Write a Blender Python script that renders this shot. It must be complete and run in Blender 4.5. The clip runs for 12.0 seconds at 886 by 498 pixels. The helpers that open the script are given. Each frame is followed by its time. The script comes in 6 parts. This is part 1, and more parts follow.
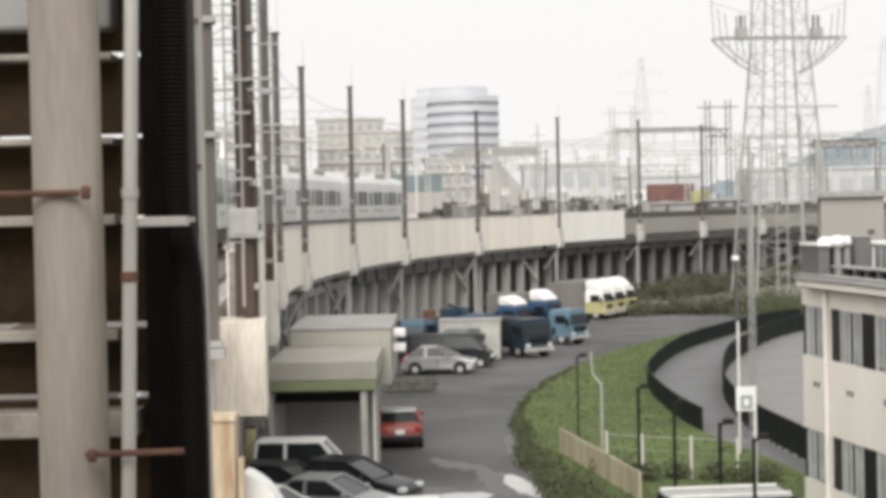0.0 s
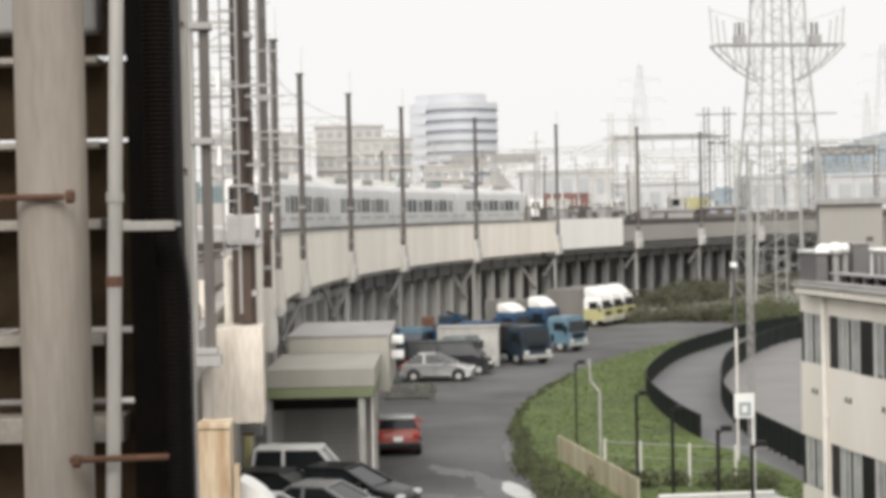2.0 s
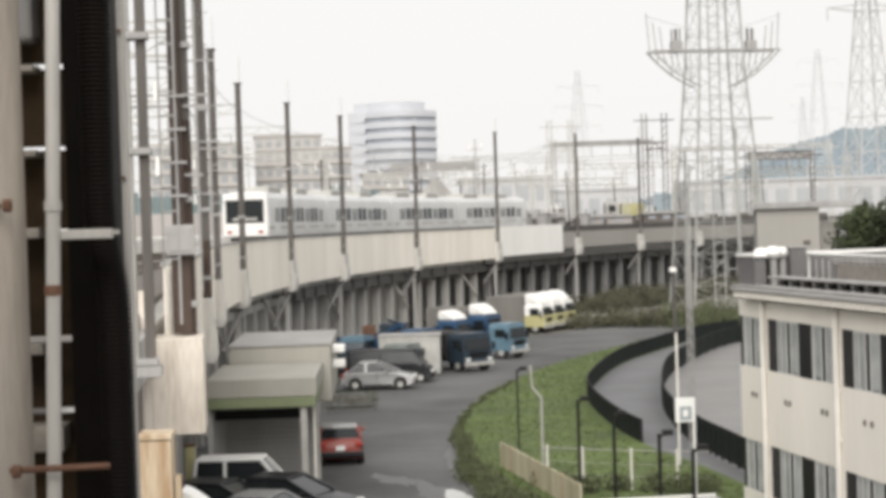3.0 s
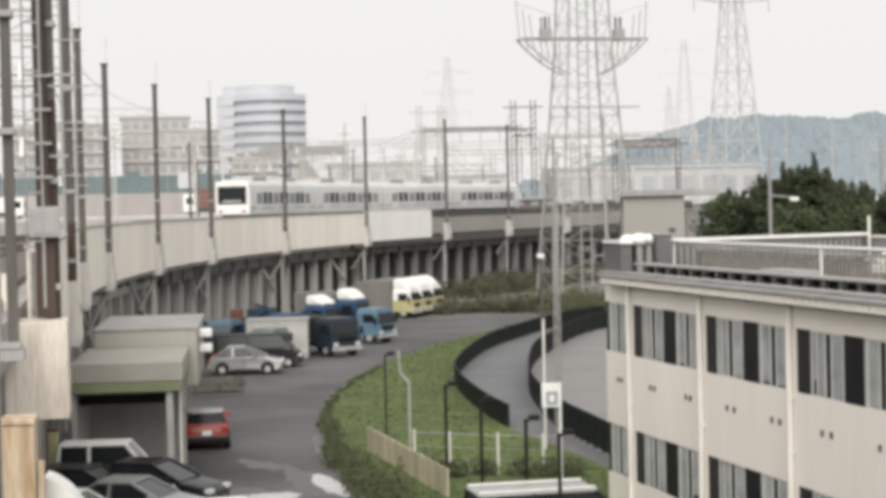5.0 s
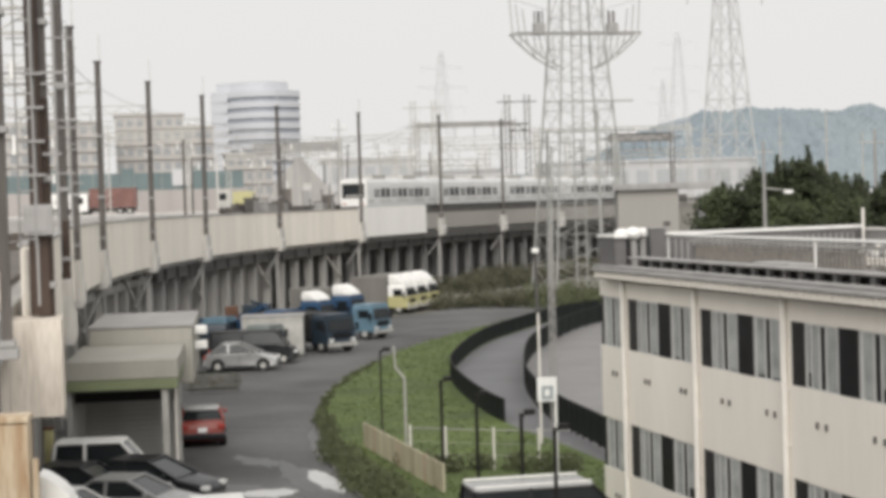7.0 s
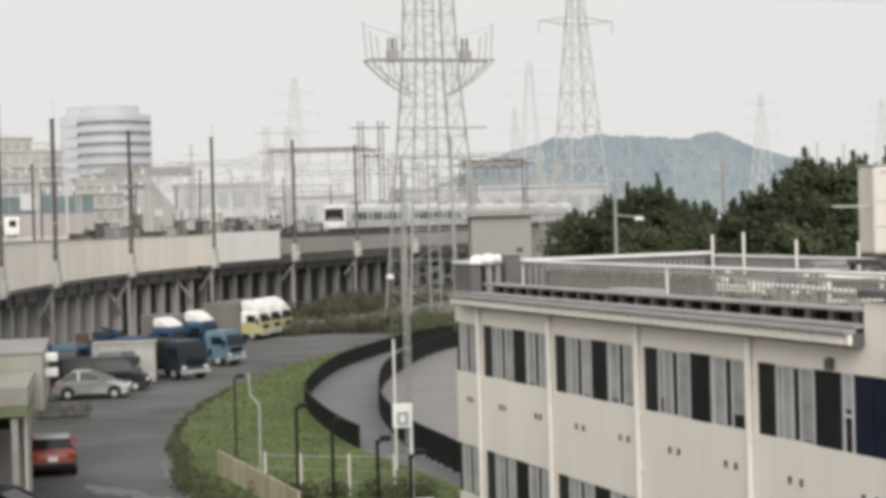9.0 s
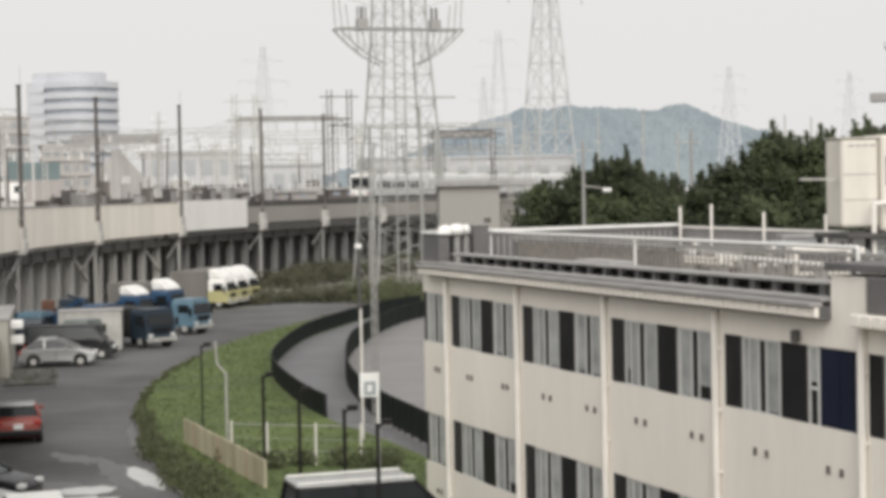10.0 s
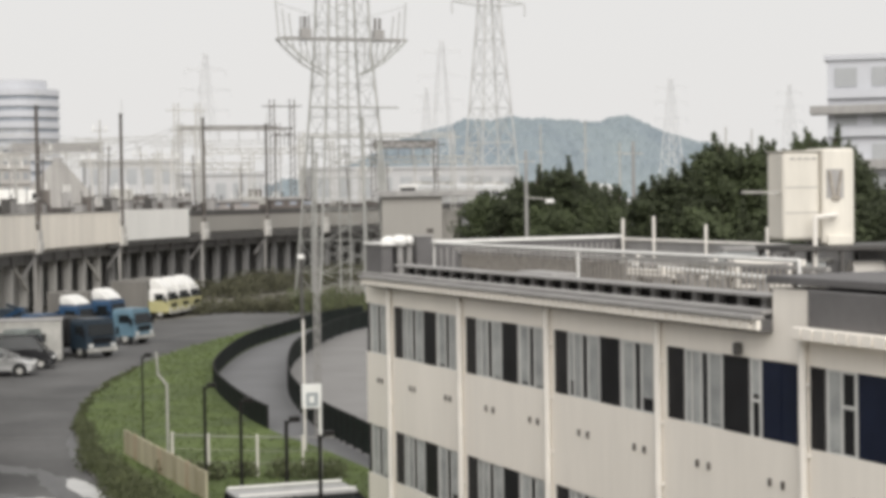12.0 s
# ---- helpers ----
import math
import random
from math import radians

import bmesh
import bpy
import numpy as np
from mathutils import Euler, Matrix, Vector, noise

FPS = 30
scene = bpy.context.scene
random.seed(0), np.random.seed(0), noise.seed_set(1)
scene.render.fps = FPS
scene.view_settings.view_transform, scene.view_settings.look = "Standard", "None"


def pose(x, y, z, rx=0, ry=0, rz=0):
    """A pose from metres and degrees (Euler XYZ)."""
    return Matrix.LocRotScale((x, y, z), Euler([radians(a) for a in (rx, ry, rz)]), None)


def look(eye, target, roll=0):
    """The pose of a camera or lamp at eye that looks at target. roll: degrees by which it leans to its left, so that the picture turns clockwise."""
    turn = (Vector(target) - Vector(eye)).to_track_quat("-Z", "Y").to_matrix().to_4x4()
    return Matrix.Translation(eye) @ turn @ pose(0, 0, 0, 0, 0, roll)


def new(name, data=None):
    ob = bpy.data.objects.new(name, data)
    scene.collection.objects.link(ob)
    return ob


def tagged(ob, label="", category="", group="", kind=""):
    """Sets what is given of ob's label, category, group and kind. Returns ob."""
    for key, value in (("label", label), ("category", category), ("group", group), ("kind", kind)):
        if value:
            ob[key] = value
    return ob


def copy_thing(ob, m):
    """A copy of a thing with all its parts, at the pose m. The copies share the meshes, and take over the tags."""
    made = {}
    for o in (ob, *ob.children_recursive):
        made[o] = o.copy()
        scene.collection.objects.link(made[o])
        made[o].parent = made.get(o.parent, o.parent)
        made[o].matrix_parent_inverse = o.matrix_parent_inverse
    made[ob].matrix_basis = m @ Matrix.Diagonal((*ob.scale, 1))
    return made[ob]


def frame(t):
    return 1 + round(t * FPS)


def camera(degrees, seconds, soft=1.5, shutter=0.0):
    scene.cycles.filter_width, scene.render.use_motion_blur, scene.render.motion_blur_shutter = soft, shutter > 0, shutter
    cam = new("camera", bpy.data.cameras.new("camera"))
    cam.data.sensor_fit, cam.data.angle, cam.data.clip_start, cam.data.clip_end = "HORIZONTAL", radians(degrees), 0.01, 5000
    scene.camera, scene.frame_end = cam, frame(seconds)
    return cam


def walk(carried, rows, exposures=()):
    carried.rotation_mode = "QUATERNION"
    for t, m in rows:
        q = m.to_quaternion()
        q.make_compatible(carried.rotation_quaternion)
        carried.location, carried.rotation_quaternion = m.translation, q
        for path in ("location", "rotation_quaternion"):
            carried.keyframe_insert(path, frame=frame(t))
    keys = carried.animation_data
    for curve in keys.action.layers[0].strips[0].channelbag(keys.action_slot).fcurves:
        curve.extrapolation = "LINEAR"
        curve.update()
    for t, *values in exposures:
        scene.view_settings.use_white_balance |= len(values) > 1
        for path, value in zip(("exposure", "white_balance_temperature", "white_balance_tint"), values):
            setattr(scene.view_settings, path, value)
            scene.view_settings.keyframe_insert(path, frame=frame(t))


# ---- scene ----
cam = camera(28.37, 12.0, 4.3)
ROWS = [
    (0, -0.000, 0.000, 9.000, 0.004, -1.298, 1.199),
    (0.5, 0.002, 0.018, 8.997, 0.054, -0.875, 1.108),
    (1, 0.014, 0.018, 8.996, 0.643, -0.426, 1.200),
    (1.5, 0.022, 0.025, 8.994, 0.654, -1.083, 1.400),
    (2, 0.024, 0.018, 8.994, -0.033, -1.068, 1.189),
    (2.5, 0.014, 0.060, 8.984, -1.652, -1.445, 1.497),
    (2.7, 0.026, 0.006, 8.988, -1.857, -1.131, 1.670),
    (4.3, 0.012, 0.030, 8.985, -4.052, -0.548, 1.392),
    (4.5, 0.012, 0.030, 8.985, -5.036, -0.746, 1.266),
    (5, 0.020, 0.030, 8.985, -6.276, -1.459, 1.271),
    (5.5, 0.030, 0.030, 8.985, -6.200, -1.354, 1.239),
    (6, 0.036, 0.030, 8.985, -6.044, -1.519, 1.482),
    (6.5, 0.045, 0.030, 8.985, -5.643, -1.547, 1.587),
    (7, 0.040, 0.030, 8.985, -6.448, -1.620, 1.676),
    (7.2, 0.030, 0.030, 8.985, -7.074, -1.439, 1.567),
    (8.8, -0.051, -0.019, 9.002, -10.771, -0.773, 1.393),
    (9, -0.051, -0.025, 9.011, -11.252, -0.916, 1.550),
    (9.5, -0.044, -0.014, 9.018, -12.042, -1.177, 1.343),
    (10, -0.057, 0.015, 9.009, -12.298, -1.922, 1.095),
    (10.5, -0.033, 0.031, 9.017, -12.499, -1.529, 1.238),
    (11, -0.047, 0.041, 9.027, -12.979, -0.832, 1.277),
    (11.5, -0.067, 0.058, 9.030, -13.568, -1.609, 1.027),
    (12, -0.065, 0.082, 9.034, -14.175, -1.621, 0.826),
]
walk(cam, [(t, pose(x, y, z, 90 + pitch, roll, yaw)) for t, x, y, z, yaw, pitch, roll in ROWS], exposures=[(0.0, 0.1), (2.5, 0.09), (4.5, 0.03), (6.5, -0.12), (9.0, -0.17), (12.0, -0.17)])

# ---- light: an overcast, hazy day ----
world = bpy.data.worlds.new("overcast")
scene.world = world
world.use_nodes = True
wn = world.node_tree
wn.nodes.clear()
w_out = wn.nodes.new("ShaderNodeOutputWorld")
w_bg = wn.nodes.new("ShaderNodeBackground")
w_sky = wn.nodes.new("ShaderNodeTexSky")
w_sky.sky_type = "NISHITA"
w_sky.sun_disc = False
w_sky.sun_elevation = radians(34.8)
w_sky.sun_rotation = radians(188)
w_sky.dust_density = 6.0
w_mix = wn.nodes.new("ShaderNodeMix")
w_mix.data_type = "RGBA"
w_mix.inputs[0].default_value = 0.93
w_mix.inputs[7].default_value = (9.5, 9.36, 9.2, 1)
wn.links.new(w_sky.outputs[0], w_mix.inputs[6])
wn.links.new(w_mix.outputs[2], w_bg.inputs[0])
w_bg.inputs[1].default_value = 0.1
wn.links.new(w_bg.outputs[0], w_out.inputs[0])
sun = new("sun", bpy.data.lights.new("sun", "SUN"))
sun.data.energy, sun.data.angle, sun.data.color = 3.1, radians(50), (1.0, 0.975, 0.935)
sun.matrix_world = look((-12, -86, 61), (0, 0, 0))


# ---- materials ----
def mat(name, c, rough=0.7, metal=0.0, var=0.15, scale=1.5, bump=0.0, c2=None, fine=14.0, rand=0.0, streak=False, spec=0.5):
    """Two scales of noise over a base colour, roughness wear and fine relief."""
    m = bpy.data.materials.new(name)
    m.use_nodes = True
    nt = m.node_tree
    b = nt.nodes["Principled BSDF"]
    L = nt.links.new
    co = nt.nodes.new("ShaderNodeTexCoord")
    mp = nt.nodes.new("ShaderNodeMapping")
    if streak:
        mp.inputs["Scale"].default_value = (1, 1, 0.12)
    L(co.outputs["Object"], mp.inputs[0])
    n1, n2 = nt.nodes.new("ShaderNodeTexNoise"), nt.nodes.new("ShaderNodeTexNoise")
    n1.inputs["Scale"].default_value, n2.inputs["Scale"].default_value = scale, scale * fine
    n1.inputs["Detail"].default_value, n2.inputs["Detail"].default_value = 5, 3
    L(mp.outputs[0], n1.inputs[0]), L(mp.outputs[0], n2.inputs[0])
    add = nt.nodes.new("ShaderNodeMath")
    add.operation = "MULTIPLY_ADD"
    add.inputs[1].default_value = 0.4
    L(n2.outputs[0], add.inputs[0]), L(n1.outputs[0], add.inputs[2])
    ramp = nt.nodes.new("ShaderNodeValToRGB")
    ramp.color_ramp.elements[0].position, ramp.color_ramp.elements[1].position = 0.45, 0.95
    dark = c2 or tuple(v * (1 - 1.6 * var) for v in c)
    lite = tuple(min(1, v * (1 + 0.6 * var)) for v in c)
    ramp.color_ramp.elements[0].color, ramp.color_ramp.elements[1].color = (*dark, 1), (*lite, 1)
    L(add.outputs[0], ramp.inputs[0])
    col = ramp.outputs[0]
    if rand:
        oi = nt.nodes.new("ShaderNodeObjectInfo")
        geo = nt.nodes.new("ShaderNodeNewGeometry")
        s = nt.nodes.new("ShaderNodeMath")
        s.operation = "ADD"
        L(oi.outputs["Random"], s.inputs[0]), L(geo.outputs["Random Per Island"], s.inputs[1])
        mr = nt.nodes.new("ShaderNodeMapRange")
        mr.inputs[2].default_value = 2
        mr.inputs[3].default_value, mr.inputs[4].default_value = 1 - rand, 1 + rand
        L(s.outputs[0], mr.inputs[0])
        hs = nt.nodes.new("ShaderNodeHueSaturation")
        L(mr.outputs[0], hs.inputs["Value"]), L(col, hs.inputs["Color"])
        col = hs.outputs[0]
    L(col, b.inputs["Base Color"])
    b.inputs["Metallic"].default_value = metal
    b.inputs["Specular IOR Level"].default_value = spec
    rr = nt.nodes.new("ShaderNodeMapRange")
    rr.inputs[3].default_value, rr.inputs[4].default_value = max(0.02, rough - 0.12), min(1, rough + 0.12)
    L(n2.outputs[0], rr.inputs[0]), L(rr.outputs[0], b.inputs["Roughness"])
    if bump:
        bp = nt.nodes.new("ShaderNodeBump")
        bp.inputs["Strength"].default_value, bp.inputs["Distance"].default_value = bump, 0.02
        L(n2.outputs[0], bp.inputs["Height"]), L(bp.outputs[0], b.inputs["Normal"])
    return m


ASPHALT = mat("asphalt", (0.118, 0.116, 0.114), 0.8, var=0.42, scale=0.14, bump=0.3, fine=26)
PATH = mat("path_paving", (0.158, 0.158, 0.162), 0.8, var=0.12, scale=0.3, bump=0.2, fine=30)
LOT = mat("concrete_lot", (0.23, 0.223, 0.217), 0.85, var=0.1, scale=0.3, bump=0.2, fine=30)
EARTH = mat("earth", (0.16, 0.15, 0.12), 0.95, var=0.3, scale=0.05, bump=0.3)
GRASS = mat("grass", (0.098, 0.135, 0.033), 0.95, var=0.2, scale=0.3, bump=0.25, c2=(0.05, 0.07, 0.022), fine=9)
BLADE = mat("grass_blade", (0.085, 0.113, 0.033), 0.8, var=0.2, scale=0.6, rand=0.18)
LEAF = mat("shrub_leaf", (0.072, 0.083, 0.034), 0.8, var=0.3, scale=0.8, rand=0.45)
REED = mat("dry_reed", (0.09, 0.088, 0.05), 0.85, var=0.3, scale=0.8, rand=0.4)
PINE = mat("pine_needles", (0.047, 0.060, 0.024), 0.8, var=0.3, scale=0.7, rand=0.5)
BARK = mat("bark", (0.10, 0.075, 0.05), 0.9, var=0.3, scale=2, bump=0.6)
CONC = mat("concrete", (0.61, 0.59, 0.555), 0.85, var=0.2, scale=0.7, bump=0.25, streak=True)
CONC_D = mat("old_concrete", (0.42, 0.405, 0.385), 0.85, var=0.25, scale=0.6, bump=0.25, streak=True)
CONC_M = mat("grey_beige_concrete", (0.475, 0.46, 0.435), 0.85, var=0.28, scale=0.6, bump=0.25, streak=True)
CREAM = mat("cream_parapet", (0.92, 0.86, 0.77), 0.7, var=0.08, scale=0.8, bump=0.1, streak=True, rand=0.05)
STAINED = mat("rain_stained_cream", (0.76, 0.70, 0.62), 0.8, var=0.3, scale=1.6, bump=0.2, c2=(0.34, 0.28, 0.22), streak=True)
WHITEPANEL = mat("white_panel", (0.9, 0.885, 0.85), 0.6, var=0.06, scale=0.8, streak=True)
FACADE = mat("cream_render", (0.895, 0.845, 0.772), 0.8, var=0.06, scale=0.35, bump=0.12, streak=True)
PIPEW = mat("white_plastic_pipe", (0.78, 0.745, 0.69), 0.5, var=0.06, scale=2)
ROOFG = mat("roof_membrane", (0.14, 0.135, 0.135), 0.8, var=0.2, scale=0.5, bump=0.2)
COPING = mat("grey_coping", (0.33, 0.32, 0.31), 0.7, var=0.15, scale=1.2, streak=True)
WHITE = mat("white_paint", (0.80, 0.79, 0.76), 0.45, var=0.08, scale=2)
GALV = mat("galvanised_steel", (0.46, 0.45, 0.42), 0.55, 0.25, var=0.18, scale=2)
GALVFAR = mat("weathered_galvanised_steel", (0.38, 0.38, 0.36), 0.7, 0.1, var=0.1, scale=0.5)
# far steel grows paler in two steps; the haze sits in the base colour
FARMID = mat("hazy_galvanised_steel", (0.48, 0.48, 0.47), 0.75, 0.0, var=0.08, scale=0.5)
FARST = mat("haze_paled_steel", (0.65, 0.655, 0.665), 0.8, 0.0, var=0.05, scale=0.5)
DARKST = mat("dark_steel", (0.10, 0.095, 0.09), 0.6, 0.3, var=0.25, scale=1.5)
POLEM = mat("weathered_pole", (0.13, 0.115, 0.104), 0.75, 0.0, var=0.42, scale=1.2, streak=True)
BLACKST = mat("black_steel", (0.018, 0.017, 0.016), 0.6, 0.0, var=0.2, scale=3, spec=0.15)
FENCEC = mat("yellowed_cream_panel", (0.60, 0.56, 0.43), 0.7, var=0.25, scale=1.5, c2=(0.33, 0.28, 0.18), streak=True, rand=0.08)
FENCEG = mat("dark_green_mesh", (0.018, 0.024, 0.021), 0.8, var=0.3, scale=2, spec=0.15)
RUST = mat("rusty_iron", (0.15, 0.078, 0.048), 0.85, 0.2, var=0.4, scale=9, bump=0.5, c2=(0.09, 0.045, 0.03))
RUSTCREAM = mat("rust_stained_cream_paint", (0.60, 0.53, 0.41), 0.7, var=0.2, scale=7.0, c2=(0.30, 0.18, 0.085), streak=True, fine=5)
BIGPIPE = mat("grey_beige_pipe", (0.265, 0.23, 0.192), 0.6, var=0.26, scale=9, streak=True, bump=0.05)
THINPIPE = mat("pale_conduit", (0.42, 0.40, 0.37), 0.55, 0.1, var=0.18, scale=8, streak=True)
HOSE = mat("black_ribbed_hose", (0.008, 0.006, 0.005), 0.6, var=0.2, scale=8, spec=0.08)
BROWN = mat("dark_brown_panel", (0.05, 0.033, 0.018), 0.7, var=0.4, scale=2.5, spec=0.1)
RUBBER = mat("tyre_rubber", (0.02, 0.02, 0.02), 0.85, var=0.2, scale=6)
GLASSD = mat("tinted_glass", (0.017, 0.02, 0.022), 0.14, var=0.1, scale=2, spec=0.32)
GLASSW = mat("window_glass", (0.021, 0.021, 0.023), 0.4, var=0.3, scale=0.9, spec=0.12)
GLASSB = mat("blue_window_film", (0.013, 0.018, 0.038), 0.4, var=0.25, scale=0.9, spec=0.15)
CURTAIN = mat("pale_curtain", (0.40, 0.41, 0.40), 0.85, var=0.25, scale=1.6, c2=(0.24, 0.25, 0.25), rand=0.2)
ALU = mat("aluminium_frame", (0.64, 0.64, 0.62), 0.5, 0.1, var=0.08, scale=3)
STAIN = mat("train_steel", (0.68, 0.68, 0.67), 0.45, 0.2, var=0.08, scale=0.6)
BATTEN = mat("weathered_batten", (0.40, 0.36, 0.31), 0.7, var=0.3, scale=6, streak=False)
SILVER = mat("silver_car_paint", (0.34, 0.34, 0.335), 0.3, 0.4, var=0.04, scale=2)
REDP = mat("red_car_paint", (0.27, 0.048, 0.034), 0.3, var=0.06, scale=2)
BLUEP = mat("blue_truck_paint", (0.028, 0.07, 0.14), 0.4, var=0.12, scale=1.5)
LBLUEP = mat("pale_blue_truck_paint", (0.115, 0.195, 0.25), 0.4, var=0.12, scale=1.5)
NAVYP = mat("navy_truck_paint", (0.02, 0.034, 0.05), 0.45, var=0.15, scale=1.5)
YELP = mat("yellow_truck_paint", (0.46, 0.43, 0.22), 0.45, var=0.1, scale=1.5)
BLACKP = mat("black_car_paint", (0.014, 0.014, 0.016), 0.3, var=0.1, scale=2, spec=0.28)
GREYGREEN = mat("grey_green_truck_paint", (0.16, 0.18, 0.17), 0.45, var=0.15, scale=1.5)
TARP = mat("grey_tarpaulin", (0.185, 0.175, 0.16), 0.8, var=0.2, scale=1.0, streak=True)
TANKW = mat("cream_tank_paint", (0.68, 0.645, 0.575), 0.6, var=0.12, scale=1.2, streak=True)
CONTR = mat("red_oxide_container", (0.20, 0.10, 0.085), 0.65, var=0.18, scale=1.2)
TAILR = mat("tail_lamp_lens", (0.35, 0.03, 0.02), 0.25, var=0.05)
SHEDR = mat("shed_fascia", (0.35, 0.335, 0.295), 0.6, var=0.1, scale=0.8, streak=True)
SHEDG = mat("green_fascia_trim", (0.19, 0.22, 0.12), 0.6, var=0.1, scale=1)
SHUT = mat("grey_shutter", (0.38, 0.37, 0.35), 0.6, var=0.1, scale=1, streak=True)
TEAL = mat("teal_noise_barrier", (0.13, 0.175, 0.178), 0.6, var=0.15, scale=0.3)
BEIGEB = mat("beige_building_wall", (0.33, 0.315, 0.29), 0.85, var=0.08, scale=0.15, streak=True)
GREYB = mat("pale_grey_building_wall", (0.5, 0.5, 0.505), 0.8, var=0.06, scale=0.1)
RETAIN = mat("pinkish_grey_retaining_wall", (0.36, 0.335, 0.32), 0.9, var=0.12, scale=0.3, streak=True)
# distant walls and windows: low-contrast colours carry the haze
APTW = mat("hazed_apartment_wall", (0.47, 0.45, 0.43), 0.9, var=0.06, scale=0.1, spec=0.0)
APTWIN = mat("hazed_apartment_window", (0.335, 0.345, 0.355), 0.8, var=0.1, scale=0.3, spec=0.1)
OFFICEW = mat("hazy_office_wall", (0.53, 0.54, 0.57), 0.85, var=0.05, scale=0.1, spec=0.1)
# concrete darkened so that shade under the deck is in its colour
DECKSHADE = mat("deck_shade_concrete", (0.27, 0.265, 0.26), 0.95, var=0.4, scale=0.4, streak=True)
# panes lightened towards the wall tone, haze painted into them
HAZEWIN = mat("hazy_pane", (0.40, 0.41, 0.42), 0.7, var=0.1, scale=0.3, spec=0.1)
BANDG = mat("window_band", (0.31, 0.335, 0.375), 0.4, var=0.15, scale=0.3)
# haze is painted in: blue-grey base in place of woodland green
HILLM = mat("haze_tinted_hill", (0.25, 0.287, 0.297), 1.0, var=0.12, scale=0.02, c2=(0.20, 0.235, 0.268), spec=0.0)
WET = mat("damp_asphalt", (0.062, 0.06, 0.058), 0.4, var=0.25, scale=0.9)
PUDDLE = mat("light_road_patch", (0.55, 0.545, 0.53), 0.35, var=0.15, scale=1.2)
SEAM = mat("tar_seam", (0.175, 0.172, 0.167), 0.7, var=0.25, scale=1.5)
KERB = mat("kerb_stone", (0.17, 0.165, 0.15), 0.85, var=0.15, scale=1.5)
BALLAST = mat("ballast", (0.17, 0.15, 0.135), 0.95, var=0.3, scale=1.2, bump=0.5)
RAILM = mat("rail_steel", (0.22, 0.18, 0.15), 0.5, 0.6, var=0.2, scale=3)
SCREENB = mat("dull_brown_screen", (0.155, 0.135, 0.125), 0.85, var=0.3, scale=0.6, streak=True)
RUSTDARK = mat("dark_rusted_steel", (0.06, 0.04, 0.03), 0.8, var=0.4, scale=2.0, c2=(0.025, 0.015, 0.011), streak=True)
SIGNW = mat("sign_white", (0.82, 0.82, 0.80), 0.5, var=0.05)
SIGNG = mat("sign_grey", (0.33, 0.36, 0.38), 0.5, var=0.1)


# ---- mesh helpers ----
def link(bm, name, material, parent=None, label="", smooth=False):
    me = bpy.data.meshes.new(name)
    bm.normal_update()
    bm.to_mesh(me)
    bm.free()
    if smooth:
        for p in me.polygons:
            p.use_smooth = True
    me.materials.append(material)
    ob = new(name, me)
    if parent:
        ob.parent = parent
    if label:
        ob["label"] = label
    return ob


def part(name, bm, material, parent, label="", smooth=False):
    return link(bm, name, material, parent, label, smooth)


def empty(name, m=Matrix(), label="", category="", group="", kind=""):
    e = new(name)
    e.matrix_world = m
    e.empty_display_size = 0.2
    return tagged(e, label, category, group, kind)


def box(bm, a, b, bevel=0.0):
    x0, y0, z0 = (min(p, q) for p, q in zip(a, b))
    x1, y1, z1 = (max(p, q) for p, q in zip(a, b))
    r = bmesh.ops.create_cube(bm, size=1, matrix=Matrix.Translation(((x0 + x1) / 2, (y0 + y1) / 2, (z0 + z1) / 2)) @ Matrix.Diagonal((x1 - x0, y1 - y0, z1 - z0, 1)))
    if bevel:
        es = list({e for v in r["verts"] for e in v.link_edges})
        bmesh.ops.bevel(bm, geom=es, offset=bevel, segments=2, affect="EDGES", profile=0.5)
    return bm


def B(a, b, bevel=0.0):
    return box(bmesh.new(), a, b, bevel)


def bar(bm, p, q, w=0.05, d=None, n=4):
    """A straight member from p to q, square (n=4) or round."""
    p, q = Vector(p), Vector(q)
    v = q - p
    ln = v.length
    m = Matrix.Translation((p + q) / 2) @ v.to_track_quat("Z", "Y").to_matrix().to_4x4()
    if n == 4:
        bmesh.ops.create_cube(bm, size=1, matrix=m @ Matrix.Diagonal((w, d or w, ln, 1)))
    else:
        bmesh.ops.create_cone(bm, cap_ends=True, segments=n, radius1=w / 2, radius2=(d or w) / 2, depth=ln, matrix=m)
    return bm


def tube(bm, pts, w):
    """One connected four-sided wire through the points."""
    prev = None
    for k, p in enumerate(pts):
        p = Vector(p)
        d = (Vector(pts[min(k + 1, len(pts) - 1)]) - Vector(pts[max(k - 1, 0)])).normalized()
        u = d.cross(Vector((0, 0, 1))).normalized() * w * 0.5
        v = d.cross(u).normalized() * w * 0.5
        ring = [bm.verts.new(p + q) for q in (u + v, u - v, -u - v, v - u)]
        if prev:
            for i in range(4):
                bm.faces.new((prev[i], prev[(i + 1) % 4], ring[(i + 1) % 4], ring[i]))
        else:
            bm.faces.new(ring[::-1])
        prev = ring
    bm.faces.new(prev)
    return bm


def tube_round(pts, w, n):
    """One connected round upright pipe through the points."""
    bm = bmesh.new()
    prev = None
    for p in pts:
        ring = [bm.verts.new((p[0] + math.cos(2 * math.pi * i / n) * w / 2, p[1] + math.sin(2 * math.pi * i / n) * w / 2, p[2])) for i in range(n)]
        if prev:
            for i in range(n):
                bm.faces.new((prev[i], prev[(i + 1) % n], ring[(i + 1) % n], ring[i]))
        else:
            bm.faces.new(ring[::-1])
        prev = ring
    bm.faces.new(prev)
    return bm


